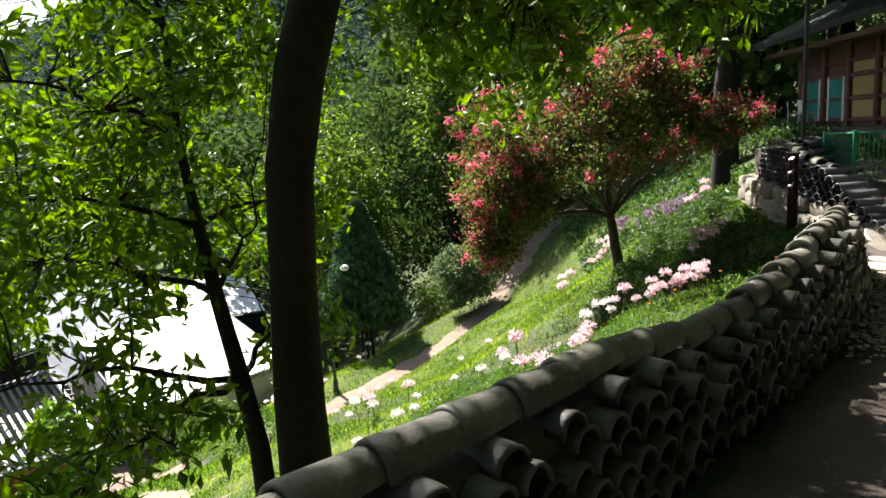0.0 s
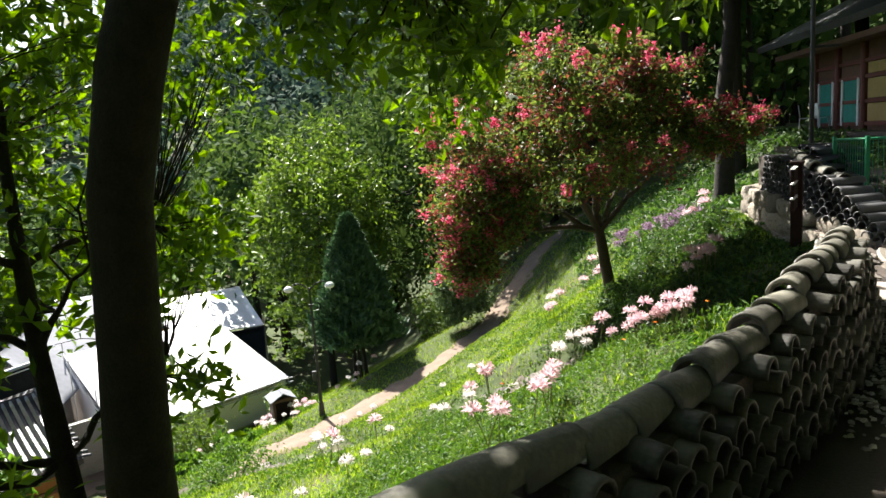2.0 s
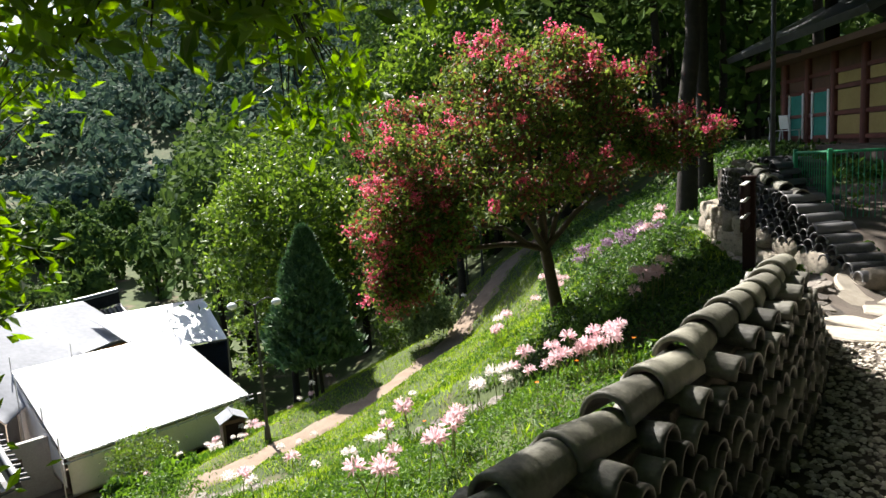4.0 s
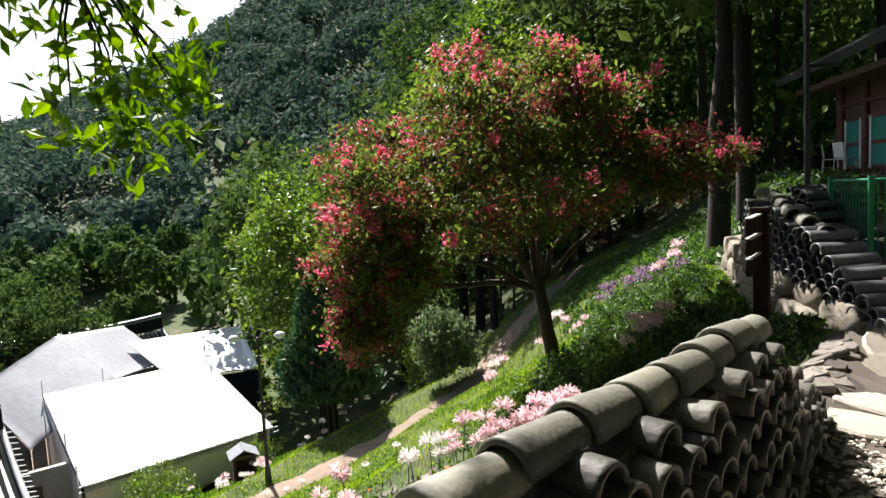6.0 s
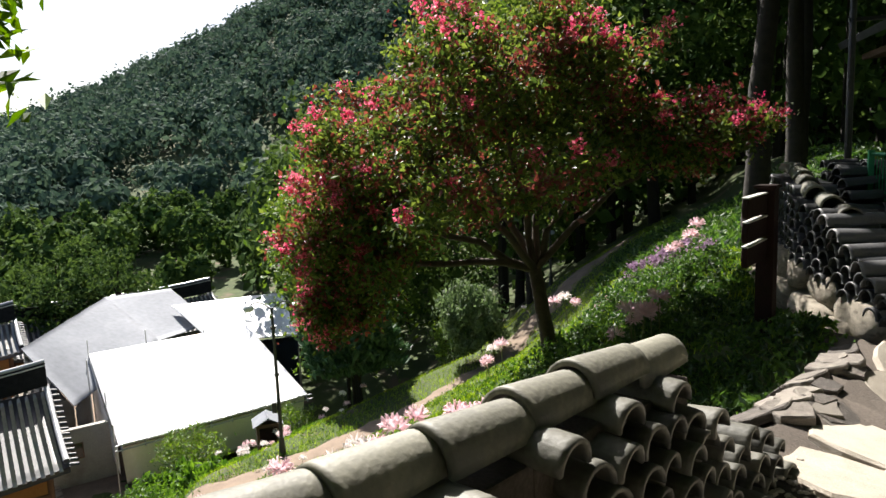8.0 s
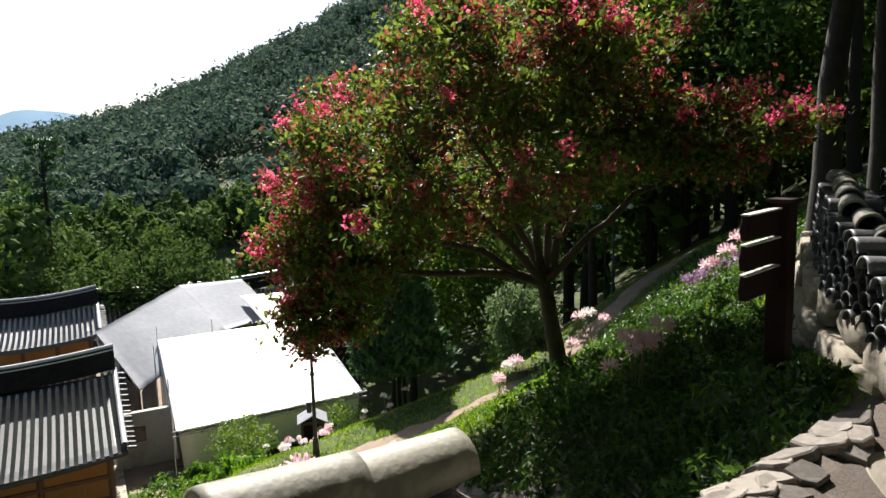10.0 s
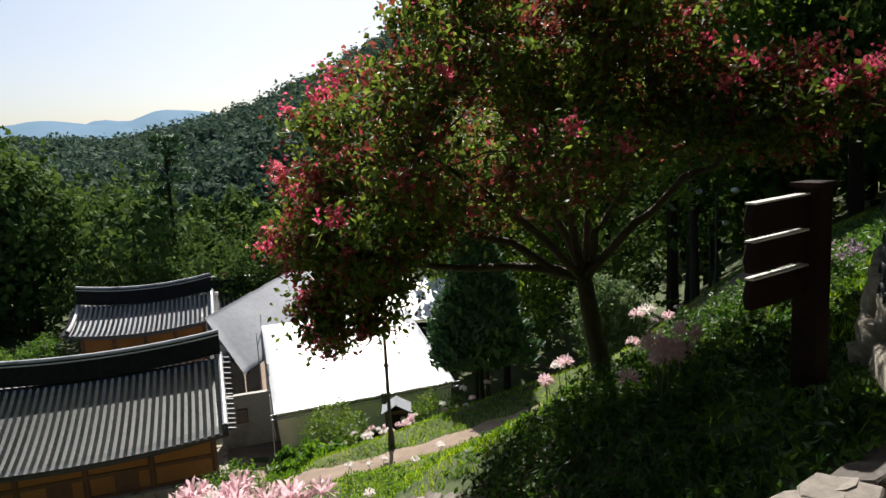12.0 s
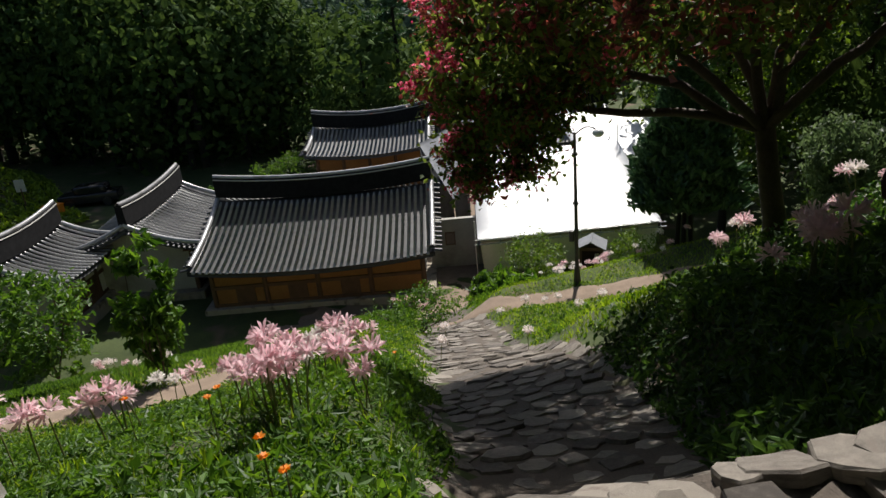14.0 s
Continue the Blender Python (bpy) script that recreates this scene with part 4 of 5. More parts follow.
V, F = tubes(reach(np.concatenate([b[4:, :3] for b in limbs]), tips, 0.012, 0.004, 0.02, 5), 5)
tagged(put("twig_tangle", mesh_of("twigs", V, F, M_BARK), chestnut), "thin dark twigs", kind="stuff")
add_crown(chestnut, "crown", M_CHESTNUT, pts, 0.15, 0.058, 0.35)

second = thing("slanting_tree", "slender slanting tree with long side branches and bright leaves", "tree")
b0 = on_ground(-1.52, 4.1, -0.2)
path = np.array([[*b0, 0.09], [-1.58, 4.14, -0.6, 0.075], [-1.72, 4.27, -0.1, 0.066], [-1.92, 4.45, 0.5, 0.056], [-2.08, 4.63, 1.0, 0.05], [-2.3, 4.9, 1.7, 0.038], [-2.4, 5.1, 2.6, 0.026], [-2.6, 5.2, 3.6, 0.015]])
V, F = tubes([path], 10)
put("trunk", mesh_of("trunk", V, F, M_BARK), second)
ends = [(-2.9, 3.2, 0.2), (-2.3, 3.0, -0.4), (-3.2, 3.9, 1.35), (-3.1, 4.2, 0.85), (-2.9, 3.6, 2.1), (-1.6, 4.6, 1.0), (-3.4, 5.4, 1.6), (-1.75, 5.6, 1.1), (-2.6, 4.1, 2.9), (-1.6, 5.3, 0.2)]
limbs = []
for k, e in enumerate(ends):
    start = path[int(np.argmin(np.abs(path[:, 2] - (e[2] - 0.25)) + (path[:, 2] < -0.5)))][:3]
    limbs.append(bend(start, e, 0.03, 0.008, 0.06, 8, 0.05))
for b in limbs:
    V, F = tubes([b], 7)
    put("limb", mesh_of("limb", V, F, M_BARK), second)
pts, tips = [], []
for c, r, n in (((-2.7, 4.6, 2.3), (1.3, 1.5, 1.1), 150), ((-2.75, 4.2, 0.9), (1.0, 1.2, 0.8), 100), ((-2.35, 3.5, -0.25), (0.8, 0.8, 0.5), 44), ((-1.9, 5.9, 0.9), (0.75, 0.8, 0.5), 46), ((-1.5, 5.2, -0.05), (0.45, 0.5, 0.25), 14), ((-3.6, 6.2, 1.4), (1.2, 1.4, 1.3), 70), ((-2.2, 6.6, 2.35), (1.0, 1.0, 0.6), 60)):
    C, Q = clumps(c, r, n, 20, 0.26, 0.25)
    tips.append(C)
    pts.append(Q)
tips, pts = np.concatenate(tips), np.concatenate(pts)
V, F = tubes(reach(np.concatenate([b[3:, :3] for b in limbs]), tips, 0.009, 0.003, 0.02, 5), 5)
tagged(put("twig_tangle", mesh_of("twigs", V, F, M_BARK), second), "thin dark twigs", kind="stuff")
add_crown(second, "crown", M_CHESTNUT, pts, 0.14, 0.055, 0.35)


def tall_tree(name, label, at, h, r, n, leaf, mat, trunk_r=0.25, low=0.35, group=""):
    """A broadleaf tree: trunk, a few limbs, and a crown of clumps."""
    t = thing(name, label, "tree", group=group)
    x, y, z = on_ground(*at, -0.2)
    top = np.array([x + rng.normal(0, 0.4), y + rng.normal(0, 0.4), z + h * 0.8])
    tr = bend((x, y, z), top, trunk_r, trunk_r * 0.3, 0, 8, 0.01)
    V, F = tubes([tr], 9)
    put("trunk", mesh_of("trunk", V, F, M_BARK), t)
    C, P = clumps((x, y, z + h * (low + 1) / 2), (r, r, h * (1 - low) / 2), n // 60, 60, r * 0.26, 0.45)
    for e in C[:7]:
        V, F = tubes([bend(tr[5, :3], e, trunk_r * 0.35, 0.02, 0.05, 6)], 6)
        put("limb", mesh_of("limb", V, F, M_BARK), t)
    add_crown(t, "crown", mat, P, leaf, leaf * 0.5, 0.1)
    return t


tall_tree("round_tree", "rounded bright green tree at the foot of the hill", (-10.2, 36.0), 14.0, 3.7, 16000, 0.32, M_BRIGHT, 0.22, 0.2)
tall_tree("woodland_tree", "tall dark tree above the slope", (-2.5, 41.0), 19, 5.5, 9000, 0.42, M_WOODS, 0.3, 0.2, "woodland trees")
tall_tree("woodland_tree", "tall dark tree above the slope", (4.5, 38.0), 19, 5.0, 9000, 0.42, M_WOODS, 0.3, 0.25, "woodland trees")
tall_tree("woodland_tree", "tall dark tree above the slope", (-8.5, 46.0), 17, 5.0, 8000, 0.42, M_WOODS, 0.3, 0.15, "woodland trees")
tall_tree("woodland_tree", "sunlit tall tree above the slope", (-0.9, 34.8), 15, 3.6, 11000, 0.32, M_BRIGHT, 0.22, 0.3, "woodland trees")
# the last seven are added, mostly unseen, to keep sky light off the path
for x, y, h in ((5.9, 18.8, 13), (7.4, 22.8, 14), (8.3, 27, 15), (11.5, 24.0, 15), (14.5, 20.0, 14), (8.5, 34, 17), (14, 31, 17), (16, 13, 13), (12.5, 9.5, 12), (5.2, -1.8, 12), (8.2, 2.6, 12), (9.8, 6.4, 12), (1.8, -5.5, 12), (-2.5, -4.5, 11), (6.6, 4.6, 12.5), (7.6, 9.2, 13)):
    wide = 5.5 if (x, y) in ((7.6, 9.2), (9.8, 6.4), (6.6, 4.6)) else 4.4
    tall_tree("shade_tree", "tall dark-trunked tree shading the hilltop, some added unseen", (x, y), h, wide, int(6200 * (wide / 4.4) ** 2), 0.42, M_WOODS, 0.27, 0.42, "shade trees")
pine = thing("pine_tree", "old pine with flat layered crown above the woods", "tree")
base = np.array(on_ground(-47, 44, -0.2))
V, F = tubes([bend(base, base + np.array([0.8, 0, 15.6]), 0.3, 0.08, 0, 8, 0.02)], 8)
put("trunk", mesh_of("trunk", V, F, M_BARK), pine)
for dx, z, r in ((0.2, 9.5, 2.0), (-1.2, 11.2, 2.3), (1.5, 12.4, 2.2), (-0.4, 13.6, 2.4), (1.3, 14.6, 1.7), (0.5, 15.7, 1.3)):
    V, F = tubes([bend(base + np.array([0.5, 0, z - 0.8]), base + np.array([dx * 1.4, 0, z]), 0.09, 0.03, 0.02, 5)], 6)
    bough = put("bough", mesh_of("bough", V, F, M_BARK), pine)
    C, P = clumps(base + np.array([dx, 0, z]), (r, r, 0.32), 22, 26, 0.4, 0.3)
    add_crown(bough, "needles", M_JUNIPER, P, 0.5, 0.16, 0)


# unseen trees added behind and above the path to keep the sky off the wall
for x, y, h in ((3.6, -5.5, 11), (8.6, -2.2, 12), (-0.6, -7.5, 11), (11.6, 3.0, 12), (12.2, -1.5, 13), (4.8, -9, 13), (-5.6, -3.4, 10), (12.6, 6.6, 12)):
    tall_tree("shade_tree", "unseen leafy tree added behind the path to block the sky", (x, y), h, 3.6, 5000, 0.5, M_WOODS, 0.25, 0.06, "shade trees")


# ---- woods on the hills ----
def cap(theta):
    return np.interp(theta, [-90, 20, 26, 31, 50, 54, 60, 63, 66, 69, 72, 130], [60, 60, 4, -7, -7, -1.5, -1.5, 1.0, 2.5, 5.5, 6.5, 9])


def wood(name, label, n, r_lo, r_hi, th_lo, th_hi, per, leaf, h_lo, h_hi, mat, crown=0.3, loose=0.6):
    chunks, trunks, made = [], [], 0
    while made < n:
        r = math.sqrt(rng.uniform(r_lo ** 2, r_hi ** 2))
        th = rng.uniform(th_lo, th_hi)
        x, y = 3 - r * math.sin(radians(th)), 5 + r * math.cos(radians(th))
        q = np.array([x, y]) - YARD
        u, v = q @ U, q @ W
        made += 1
        if -34 < u < 13.5 and -20 < v < 29 or (x > -11.5 and y < 32 and x < 4.5):
            continue
        if math.hypot(x + 58, y - 7.5) < 15 or (r < 62 and 78 < th < 97) or (14 < th < 30 and r < 44):
            continue
        if 4 < x < 18 and 5 < y < 24:
            continue
        z = float(ground_z(x, y))
        h = rng.uniform(h_lo, h_hi)
        if r < 130:
            h = min(h, 1.3 + r * math.tan(radians(float(cap(th)) + rng.normal(0, 0.6))) - z)
        if r > 72:
            h = max(h, rng.uniform(5.5, 8))
        if h < 2.5:
            continue
        rr = h * crown * rng.uniform(0.8, 1.25)
        k = int(per * rng.uniform(0.8, 1.2))
        d = rng.normal(0, 1, (k, 3))
        d /= np.linalg.norm(d, axis=1)[:, None]
        d[:, 2] = np.where(rng.uniform(0, 1, k) < 0.6, np.abs(d[:, 2]), d[:, 2])
        lump = 1 + 0.3 * np.sin(d[:, 0] * 5 + made) * np.sin(d[:, 1] * 5 + 2 * made) * np.sin(d[:, 2] * 5)
        P = np.array([x, y, z + h * 0.5]) + d * np.array([rr, rr, h * 0.5]) * (lump * rng.uniform(0.75, 1.0, k))[:, None]
        chunks.append(facing_leaves(P, d * np.array([1, 1, 0.8]), leaf, leaf * 0.7, loose))
        if r < 90:
            trunks.append([(x, y, z - 0.3, h * 0.02), (x, y, z + h * 0.7, h * 0.008)])
    V, F = join(chunks)
    stuff(name, V, F, mat, label, "woods")
    if trunks:
        V, F = tubes(trunks, 6)
        stuff(name + "_trunks", V, F, M_BARK, "dark trunks within the woods", "woods")


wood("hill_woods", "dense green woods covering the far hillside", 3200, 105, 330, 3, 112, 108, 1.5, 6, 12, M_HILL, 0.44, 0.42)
wood("valley_woods", "dark mixed woods around the temple yard", 420, 36, 105, -20, 128, 420, 0.9, 9, 17, M_WOODS, 0.3)
wood("yard_grove", "large dark trees standing over the temple yard", 90, 56, 84, 60, 108, 1000, 0.72, 15, 22, M_WOODS, 0.33)
wood("upper_woods", "dark woods on the slope above the garden", 90, 33, 75, -45, 26, 650, 0.64, 12, 18, M_WOODS, 0.3)
for x, y, h in ((-39, 39, 6.5), (-43, 42, 7), (-36, 43, 7), (-45, 37, 6), (-47, 46, 8), (-40, 47, 8), (-33, 45, 8), (-50, 41, 7)):
    tall_tree("woodland_tree", "leafy tree at the edge of the temple yard", (x, y), h, 3.4, 4200, 0.42, M_WOODS, 0.2, 0.05, "woodland trees")
for th, r, el in ((67.4, 78, 3.4), (69.2, 74, 6.0), (71.2, 72, 7.3), (73.6, 74, 7.7), (76.2, 76, 7.4), (79, 78, 7.8), (65.2, 80, 2.6), (82, 78, 8)):
    x, y = 3 - r * math.sin(radians(th)), 5 + r * math.cos(radians(th))
    h = 1.3 + r * math.tan(radians(el)) - float(ground_z(x, y))
    tall_tree("woodland_tree", "very tall tree standing above the temple yard", (x, y), h, 4.2, 6000, 0.6, M_WOODS, 0.3, 0.1, "woodland trees")


# ---- things of the slope and path ----
def lamp_post(at, h, label):
    """An iron garden lamp: tapered post, collars, two curled arms with milky shades."""
    p = thing("garden_lamp", label, "lamp", pose(*on_ground(*at, -0.05)), "garden lamps")
    part("base", rod((0, 0, 0), (0, 0, 0.5), 0.11, 0.075, 12), M_IRON, p)
    part("pole", rod((0, 0, 0.5), (0, 0, h), 0.055, 0.035, 10), M_IRON, p)
    for z in (0.5, h * 0.55, h * 0.86):
        part("collar", rod((0, 0, z), (0, 0, z + 0.07), 0.075, None, 10), M_IRON, p)
    for s in (-1, 1):
        q = [(s * 0.62 * t, 0, h - 0.06 + 0.22 * math.sin(t * 2.6), 0.018) for t in np.linspace(0, 1, 9)]
        V, F = tubes([q], 6)
        arm = put("arm", mesh_of("arm", V, F, M_IRON), p)
        part("cap", rod((s * 0.62, 0, h + 0.04), (s * 0.62, 0, h + 0.1), 0.14, 0.05, 12), M_IRON, arm)
        bm = bmesh.new()
        bmesh.ops.create_uvsphere(bm, u_segments=12, v_segments=8, radius=0.15, matrix=pose(s * 0.62, 0, h + 0.01) @ Matrix.Diagonal((1, 1, 0.7, 1)))
        part("shade", bm, M_GLASS, arm, "milky glass shade", smooth=True)
    return p


lamp_post((-5.8, 20.73), 4.25, "black iron garden lamp with two arms beside the trail").rotation_euler = (0, 0, radians(20))
lamp_post((0.2, 33.2), 3.6, "black iron garden lamp with two arms up the trail").rotation_euler = (0, 0, radians(20))
lamp_post((-0.84, 37.4), 3.1, "black iron garden lamp in the shade of the woods").rotation_euler = (0, 0, radians(20))
fuse = bpy.data.objects["garden_lamp"]
part("switch_box", box((0.12, 0.1, 0.3), (-0.12, -0.04, 1.45), 0.01), M_IRON, fuse)

hutch = thing("wooden_hutch", "small dark wooden box with a pitched metal roof", "box", pose(*on_ground(-8.9, 25.1), 0, 0, 35))
part("body", box((0.8, 0.7, 1.05), (0, 0, 0.5), 0.015), M_TIMBER, hutch)
part("door", box((0.62, 0.04, 0.8), (0, -0.365, 0.5), 0.008), M_SIGN, hutch)
for s in (-1, 1):
    part("roof_sheet", box((0.62, 0.95, 0.03), (s * 0.24, 0, 1.13), 0.004, (0, s * 28, 0)), M_TARP_GREY, hutch, "grey metal roof sheet")

sign = thing("signpost", "dark stained wooden signpost with three pointing boards", "sign", pose(*on_ground(4.87, 11.22, -0.1), 0, 0, 65))
top = 0.91 - sign.matrix_basis.translation.z
part("post", box((0.15, 0.15, top), (0, 0, top / 2), 0.012), M_SIGN, sign)
part("cap", box((0.19, 0.19, 0.03), (0, 0, top + 0.01), 0.006), M_SIGN, sign)
for k in range(3):
    z = top - 0.13 - 0.205 * k
    bm = bmesh.new()
    tip = [(-0.06, z + 0.085), (-0.6, z + 0.07), (-0.63, z - 0.02), (-0.61, z - 0.095), (-0.06, z - 0.085)]
    f = bm.faces.new([bm.verts.new((x, -0.02, q)) for x, q in tip])
    ex = bmesh.ops.extrude_face_region(bm, geom=[f])
    bmesh.ops.translate(bm, verts=[v for v in ex["geom"] if isinstance(v, bmesh.types.BMVert)], vec=(0, 0.05, 0))
    bmesh.ops.bevel(bm, geom=bm.edges[:], offset=0.006, segments=1, affect="EDGES")
    part("board", bm, M_SIGN, sign)
    # pale strip along the board: sunlight on its top edge put in as colour
    part("lit_edge_strip", box((0.53, 0.06, 0.012), (-0.34, 0.005, z + 0.084), 0.003, (0, -1.3, 0)), M_LIME, sign, "pale strip imitating the sunlit top edge of the board")


# lilies: bare stalks with an umbel of trumpet flowers
def lily_meshes(seed, mat, height, blooms):
    r = np.random.default_rng(seed)
    top = np.array([r.normal(0, 0.04), r.normal(0, 0.04), height])
    V, F = tubes([[(top[0] * t * t, top[1] * t * t, height * t - 0.05, 0.008) for t in np.linspace(0, 1, 5)]], 6)
    stem = mesh_of("stem", V, F, M_STEM)
    flowers = []
    for k in range(blooms):
        a = 2 * math.pi * k / blooms + r.normal(0, 0.2)
        el = r.uniform(0.1, 0.9)
        d = np.array([math.cos(a) * math.cos(el), math.sin(a) * math.cos(el), math.sin(el)])
        s = np.cross(d, [0, 0, 1.0])
        s /= np.linalg.norm(s)
        t = np.cross(s, d)
        V, quads, tris = [top + d * 0.015], [], []
        for j in range(6):
            b = math.pi / 3 * j + r.normal(0, 0.1)
            o = s * math.cos(b) + t * math.sin(b)
            w = -s * math.sin(b) + t * math.cos(b)
            p1 = top + d * 0.075 + o * 0.018
            p2 = top + d * r.uniform(0.11, 0.135) + o * 0.055
            p3 = top + d * r.uniform(0.11, 0.15) + o * 0.09
            n = len(V)
            V += [p1 - w * 0.012, p1 + w * 0.012, p2 - w * 0.013, p2 + w * 0.013, p3]
            tris += [(0, n + 1, n), (n + 2, n + 3, n + 4)]
            quads.append((n, n + 1, n + 3, n + 2))
        flowers.append(mesh_of("flower", np.array(V), [np.array(quads), np.array(tris)], mat, smooth=True))
    return stem, flowers


LILIES = [[lily_meshes(10 + 5 * c + k, m, 0.5 + 0.06 * k, 6 + k % 3) for k in range(4)] for c, m in enumerate((M_LILY, M_LILY_WHITE))]


def lily(x, y, pale=False, size=1.0):
    stem, flowers = random.choice(LILIES[1 if pale else 0])
    l = thing("lily", "pale whitish lily on a bare stalk" if pale else "pink lily umbel on a bare stalk", "flower",
              pose(*on_ground(x, y), random.uniform(-7, 7), random.uniform(-7, 7), random.uniform(0, 360)) @ Matrix.Scale(size * 0.8, 4), "lilies on the slope")
    put("stem", stem, l)
    for f in flowers:
        put("flower", f, l)


def bed(cx, cy, rx, ry, n, pale=0.0, size=1.0):
    for _ in range(n):
        a, k = random.uniform(0, 6.28), math.sqrt(random.random())
        lily(cx + rx * k * math.cos(a), cy + ry * k * math.sin(a), random.random() < pale, size * random.uniform(0.85, 1.2))


bed(1.7, 9.45, 0.42, 0.22, 7, 0.6, 0.8)
bed(2.2, 8.72, 0.3, 0.17, 12, 0.05, 0.68)
bed(2.66, 8.68, 0.2, 0.13, 10, 0, 0.68)
bed(2.86, 9.02, 0.07, 0.05, 3, 0, 0.78)
bed(1.05, 7.7, 0.15, 0.1, 2)
bed(1.1, 8.05, 0.12, 0.1, 3)
bed(0.6, 7.5, 0.2, 0.15, 3)
bed(0.3, 10.4, 0.25, 0.2, 3, 0.5)
bed(-2.6, 11.6, 1.0, 0.4, 4, 0.6)
bed(3.75, 12.2, 0.25, 0.2, 8, 0.1)
bed(1.48, 15.25, 0.25, 0.25, 5, 0.4)
bed(4.5, 15.2, 0.25, 0.4, 4, 0.1)
bed(2.5, 16.3, 0.5, 0.6, 4, 0.4)
bed(3.0, 19.5, 0.5, 1.2, 4, 0.3)
bed(-0.9, 30.2, 0.7, 1.2, 4, 0.6, 1.1)
bed(-8.2, 23.8, 1.1, 1.2, 16, 0.5, 1.0)
bed(-9.6, 26.2, 1.2, 1.0, 12, 0.6, 1.0)
bed(-7.4, 22.6, 0.6, 0.5, 6, 0.2, 1.0)
bed(-12.4, 25.0, 1.5, 1.0, 10, 0.7, 1.0)
bed(-5.6, 24.0, 0.9, 1.2, 6, 0.8, 1.0)
bed(-3.2, 9.7, 0.2, 0.2, 2, 0, 1.1)
bed(-15.5, 21.8, 1.4, 0.8, 12, 0.4, 1.1)
bed(-11, 10.8, 3.2, 1.6, 9, 0.7, 1.0)
bed(0.2, 9.0, 0.6, 0.8, 3, 0.95, 0.8)
bed(-1.7, 8.9, 0.5, 0.4, 3, 0.95, 0.8)
bed(-2.0, 13.4, 2.0, 2.6, 5, 0.95, 0.8)
bed(-3.4, 17.5, 1.6, 1.2, 4, 0.95, 0.8)

for x, y in ((2.37, 8.43), (2.88, 8.24), (3.54, 8.21), (3.72, 8.15), (3.92, 8.14), (1.97, 8.05), (0.5, 10.7)):
    z = random.uniform(0.25, 0.35)
    m = thing("marigold", "small orange marigold among the weeds", "flower", pose(*on_ground(x, y)), "marigolds")
    part("stem", rod((0, 0, -0.05), (0.01, 0, z), 0.004, 0.003, 5), M_STEM, m)
    d = np.stack([np.cos(np.linspace(0, 6.28, 12)), np.sin(np.linspace(0, 6.28, 12)), np.full(12, 0.3)], 1)
    V, F = leaves(np.array([0, 0, z]) + d * 0.012, 0.024, 0.015, 0, d * 6, 0.2, 0.3)
    put("bloom", mesh_of("bloom", V, F, M_ORANGE), m)
for x, y in ((4.6, 17.4), (4.5, 19.2), (3.9, 21.5)):
    b = bush("heather_bush", "mauve flowering bush on the slope", (x, y), 0.5, 0.6, 500, 0.09, M_BLOOM_MAUVE)


# ---- hilltop hall in the shade ----
hill_hall = thing("hilltop_hall", "shaded red-posted hall with yellow plaster panels", "hall", pose(2.07, 4.3, -0.2))
part("platform", box((5.2, 8.6, 1.5), (10.5, 17.9, 0.47), 0.04), M_PATHSOIL, hill_hall, "stone platform edge")
part("front_wall", box((0.14, 7.6, 2.7), (8.9, 18.5, 2.55)), M_TIMBER, hill_hall)
part("end_wall", box((4.2, 0.14, 2.7), (11.0, 14.7, 2.55)), M_YELLOW, hill_hall)
part("eave", box((6.2, 9.2, 0.16), (10.8, 17.8, 4.0), 0.02, (0, -5, 0)), M_TIMBER, hill_hall)
for s in (-1, 1):
    part("roof_slope", box((4.2, 9.4, 0.2), (10.9 + s * 1.85, 17.8, 4.95), 0.02, (0, s * 25, 0)), M_TILE_DARK, hill_hall)
for k in range(5):
    y = 14.8 + k * 1.72
    part("post", rod((8.78, y, 1.15), (8.78, y, 3.85), 0.12, 0.115, 12), M_REDWOOD, hill_hall, "red-painted post")
for z in (1.4, 2.05, 2.75, 3.2):
    part("rail", box((0.1, 7.4, 0.11), (8.79, 18.4, z), 0.01), M_REDWOOD, hill_hall)
for k in range(4):
    y = 15.66 + k * 1.72
    if k in (2, 3):
        door = part("door", box((0.06, 1.3, 1.35), (8.8, y, 2.05), 0.01), M_TEAL, hill_hall, "teal cloth hung in the doorway")
        for e in (-0.55, 0.5):
            part("door_frame", box((0.04, 0.12, 1.4), (8.75, y + e, 2.05), 0.005), M_PLASTIC, door)
    else:
        for z, h in ((1.72, 0.5), (2.4, 0.55), (2.98, 0.3)):
            part("panel", box((0.05, 1.35, h), (8.81, y, z), 0.008), M_YELLOW, hill_hall, "yellow plaster panel")

fence = thing("green_fence", "low green painted frame fence with mesh", "fence")
for x, y in ((6.34, 13.55), (6.6, 12.95), (7.6, 12.6)):
    part("post", box((0.06, 0.06, 1.5), (x, y, 0.42), 0.006), M_GREEN_PAINT, fence)
for a, b in (((6.34, 13.55), (6.6, 12.95)), ((6.6, 12.95), (7.6, 12.6))):
    for z in (0.05, 1.12):
        part("rail", rod((*a, z), (*b, z), 0.022, None, 8), M_GREEN_PAINT, fence)
    for k in range(1, 14):
        q = [a[i] + (b[i] - a[i]) * k / 14 for i in (0, 1)]
        part("wire", rod((*q, 0.05), (*q, 1.12), 0.006, None, 5), M_GREEN_PAINT, fence)

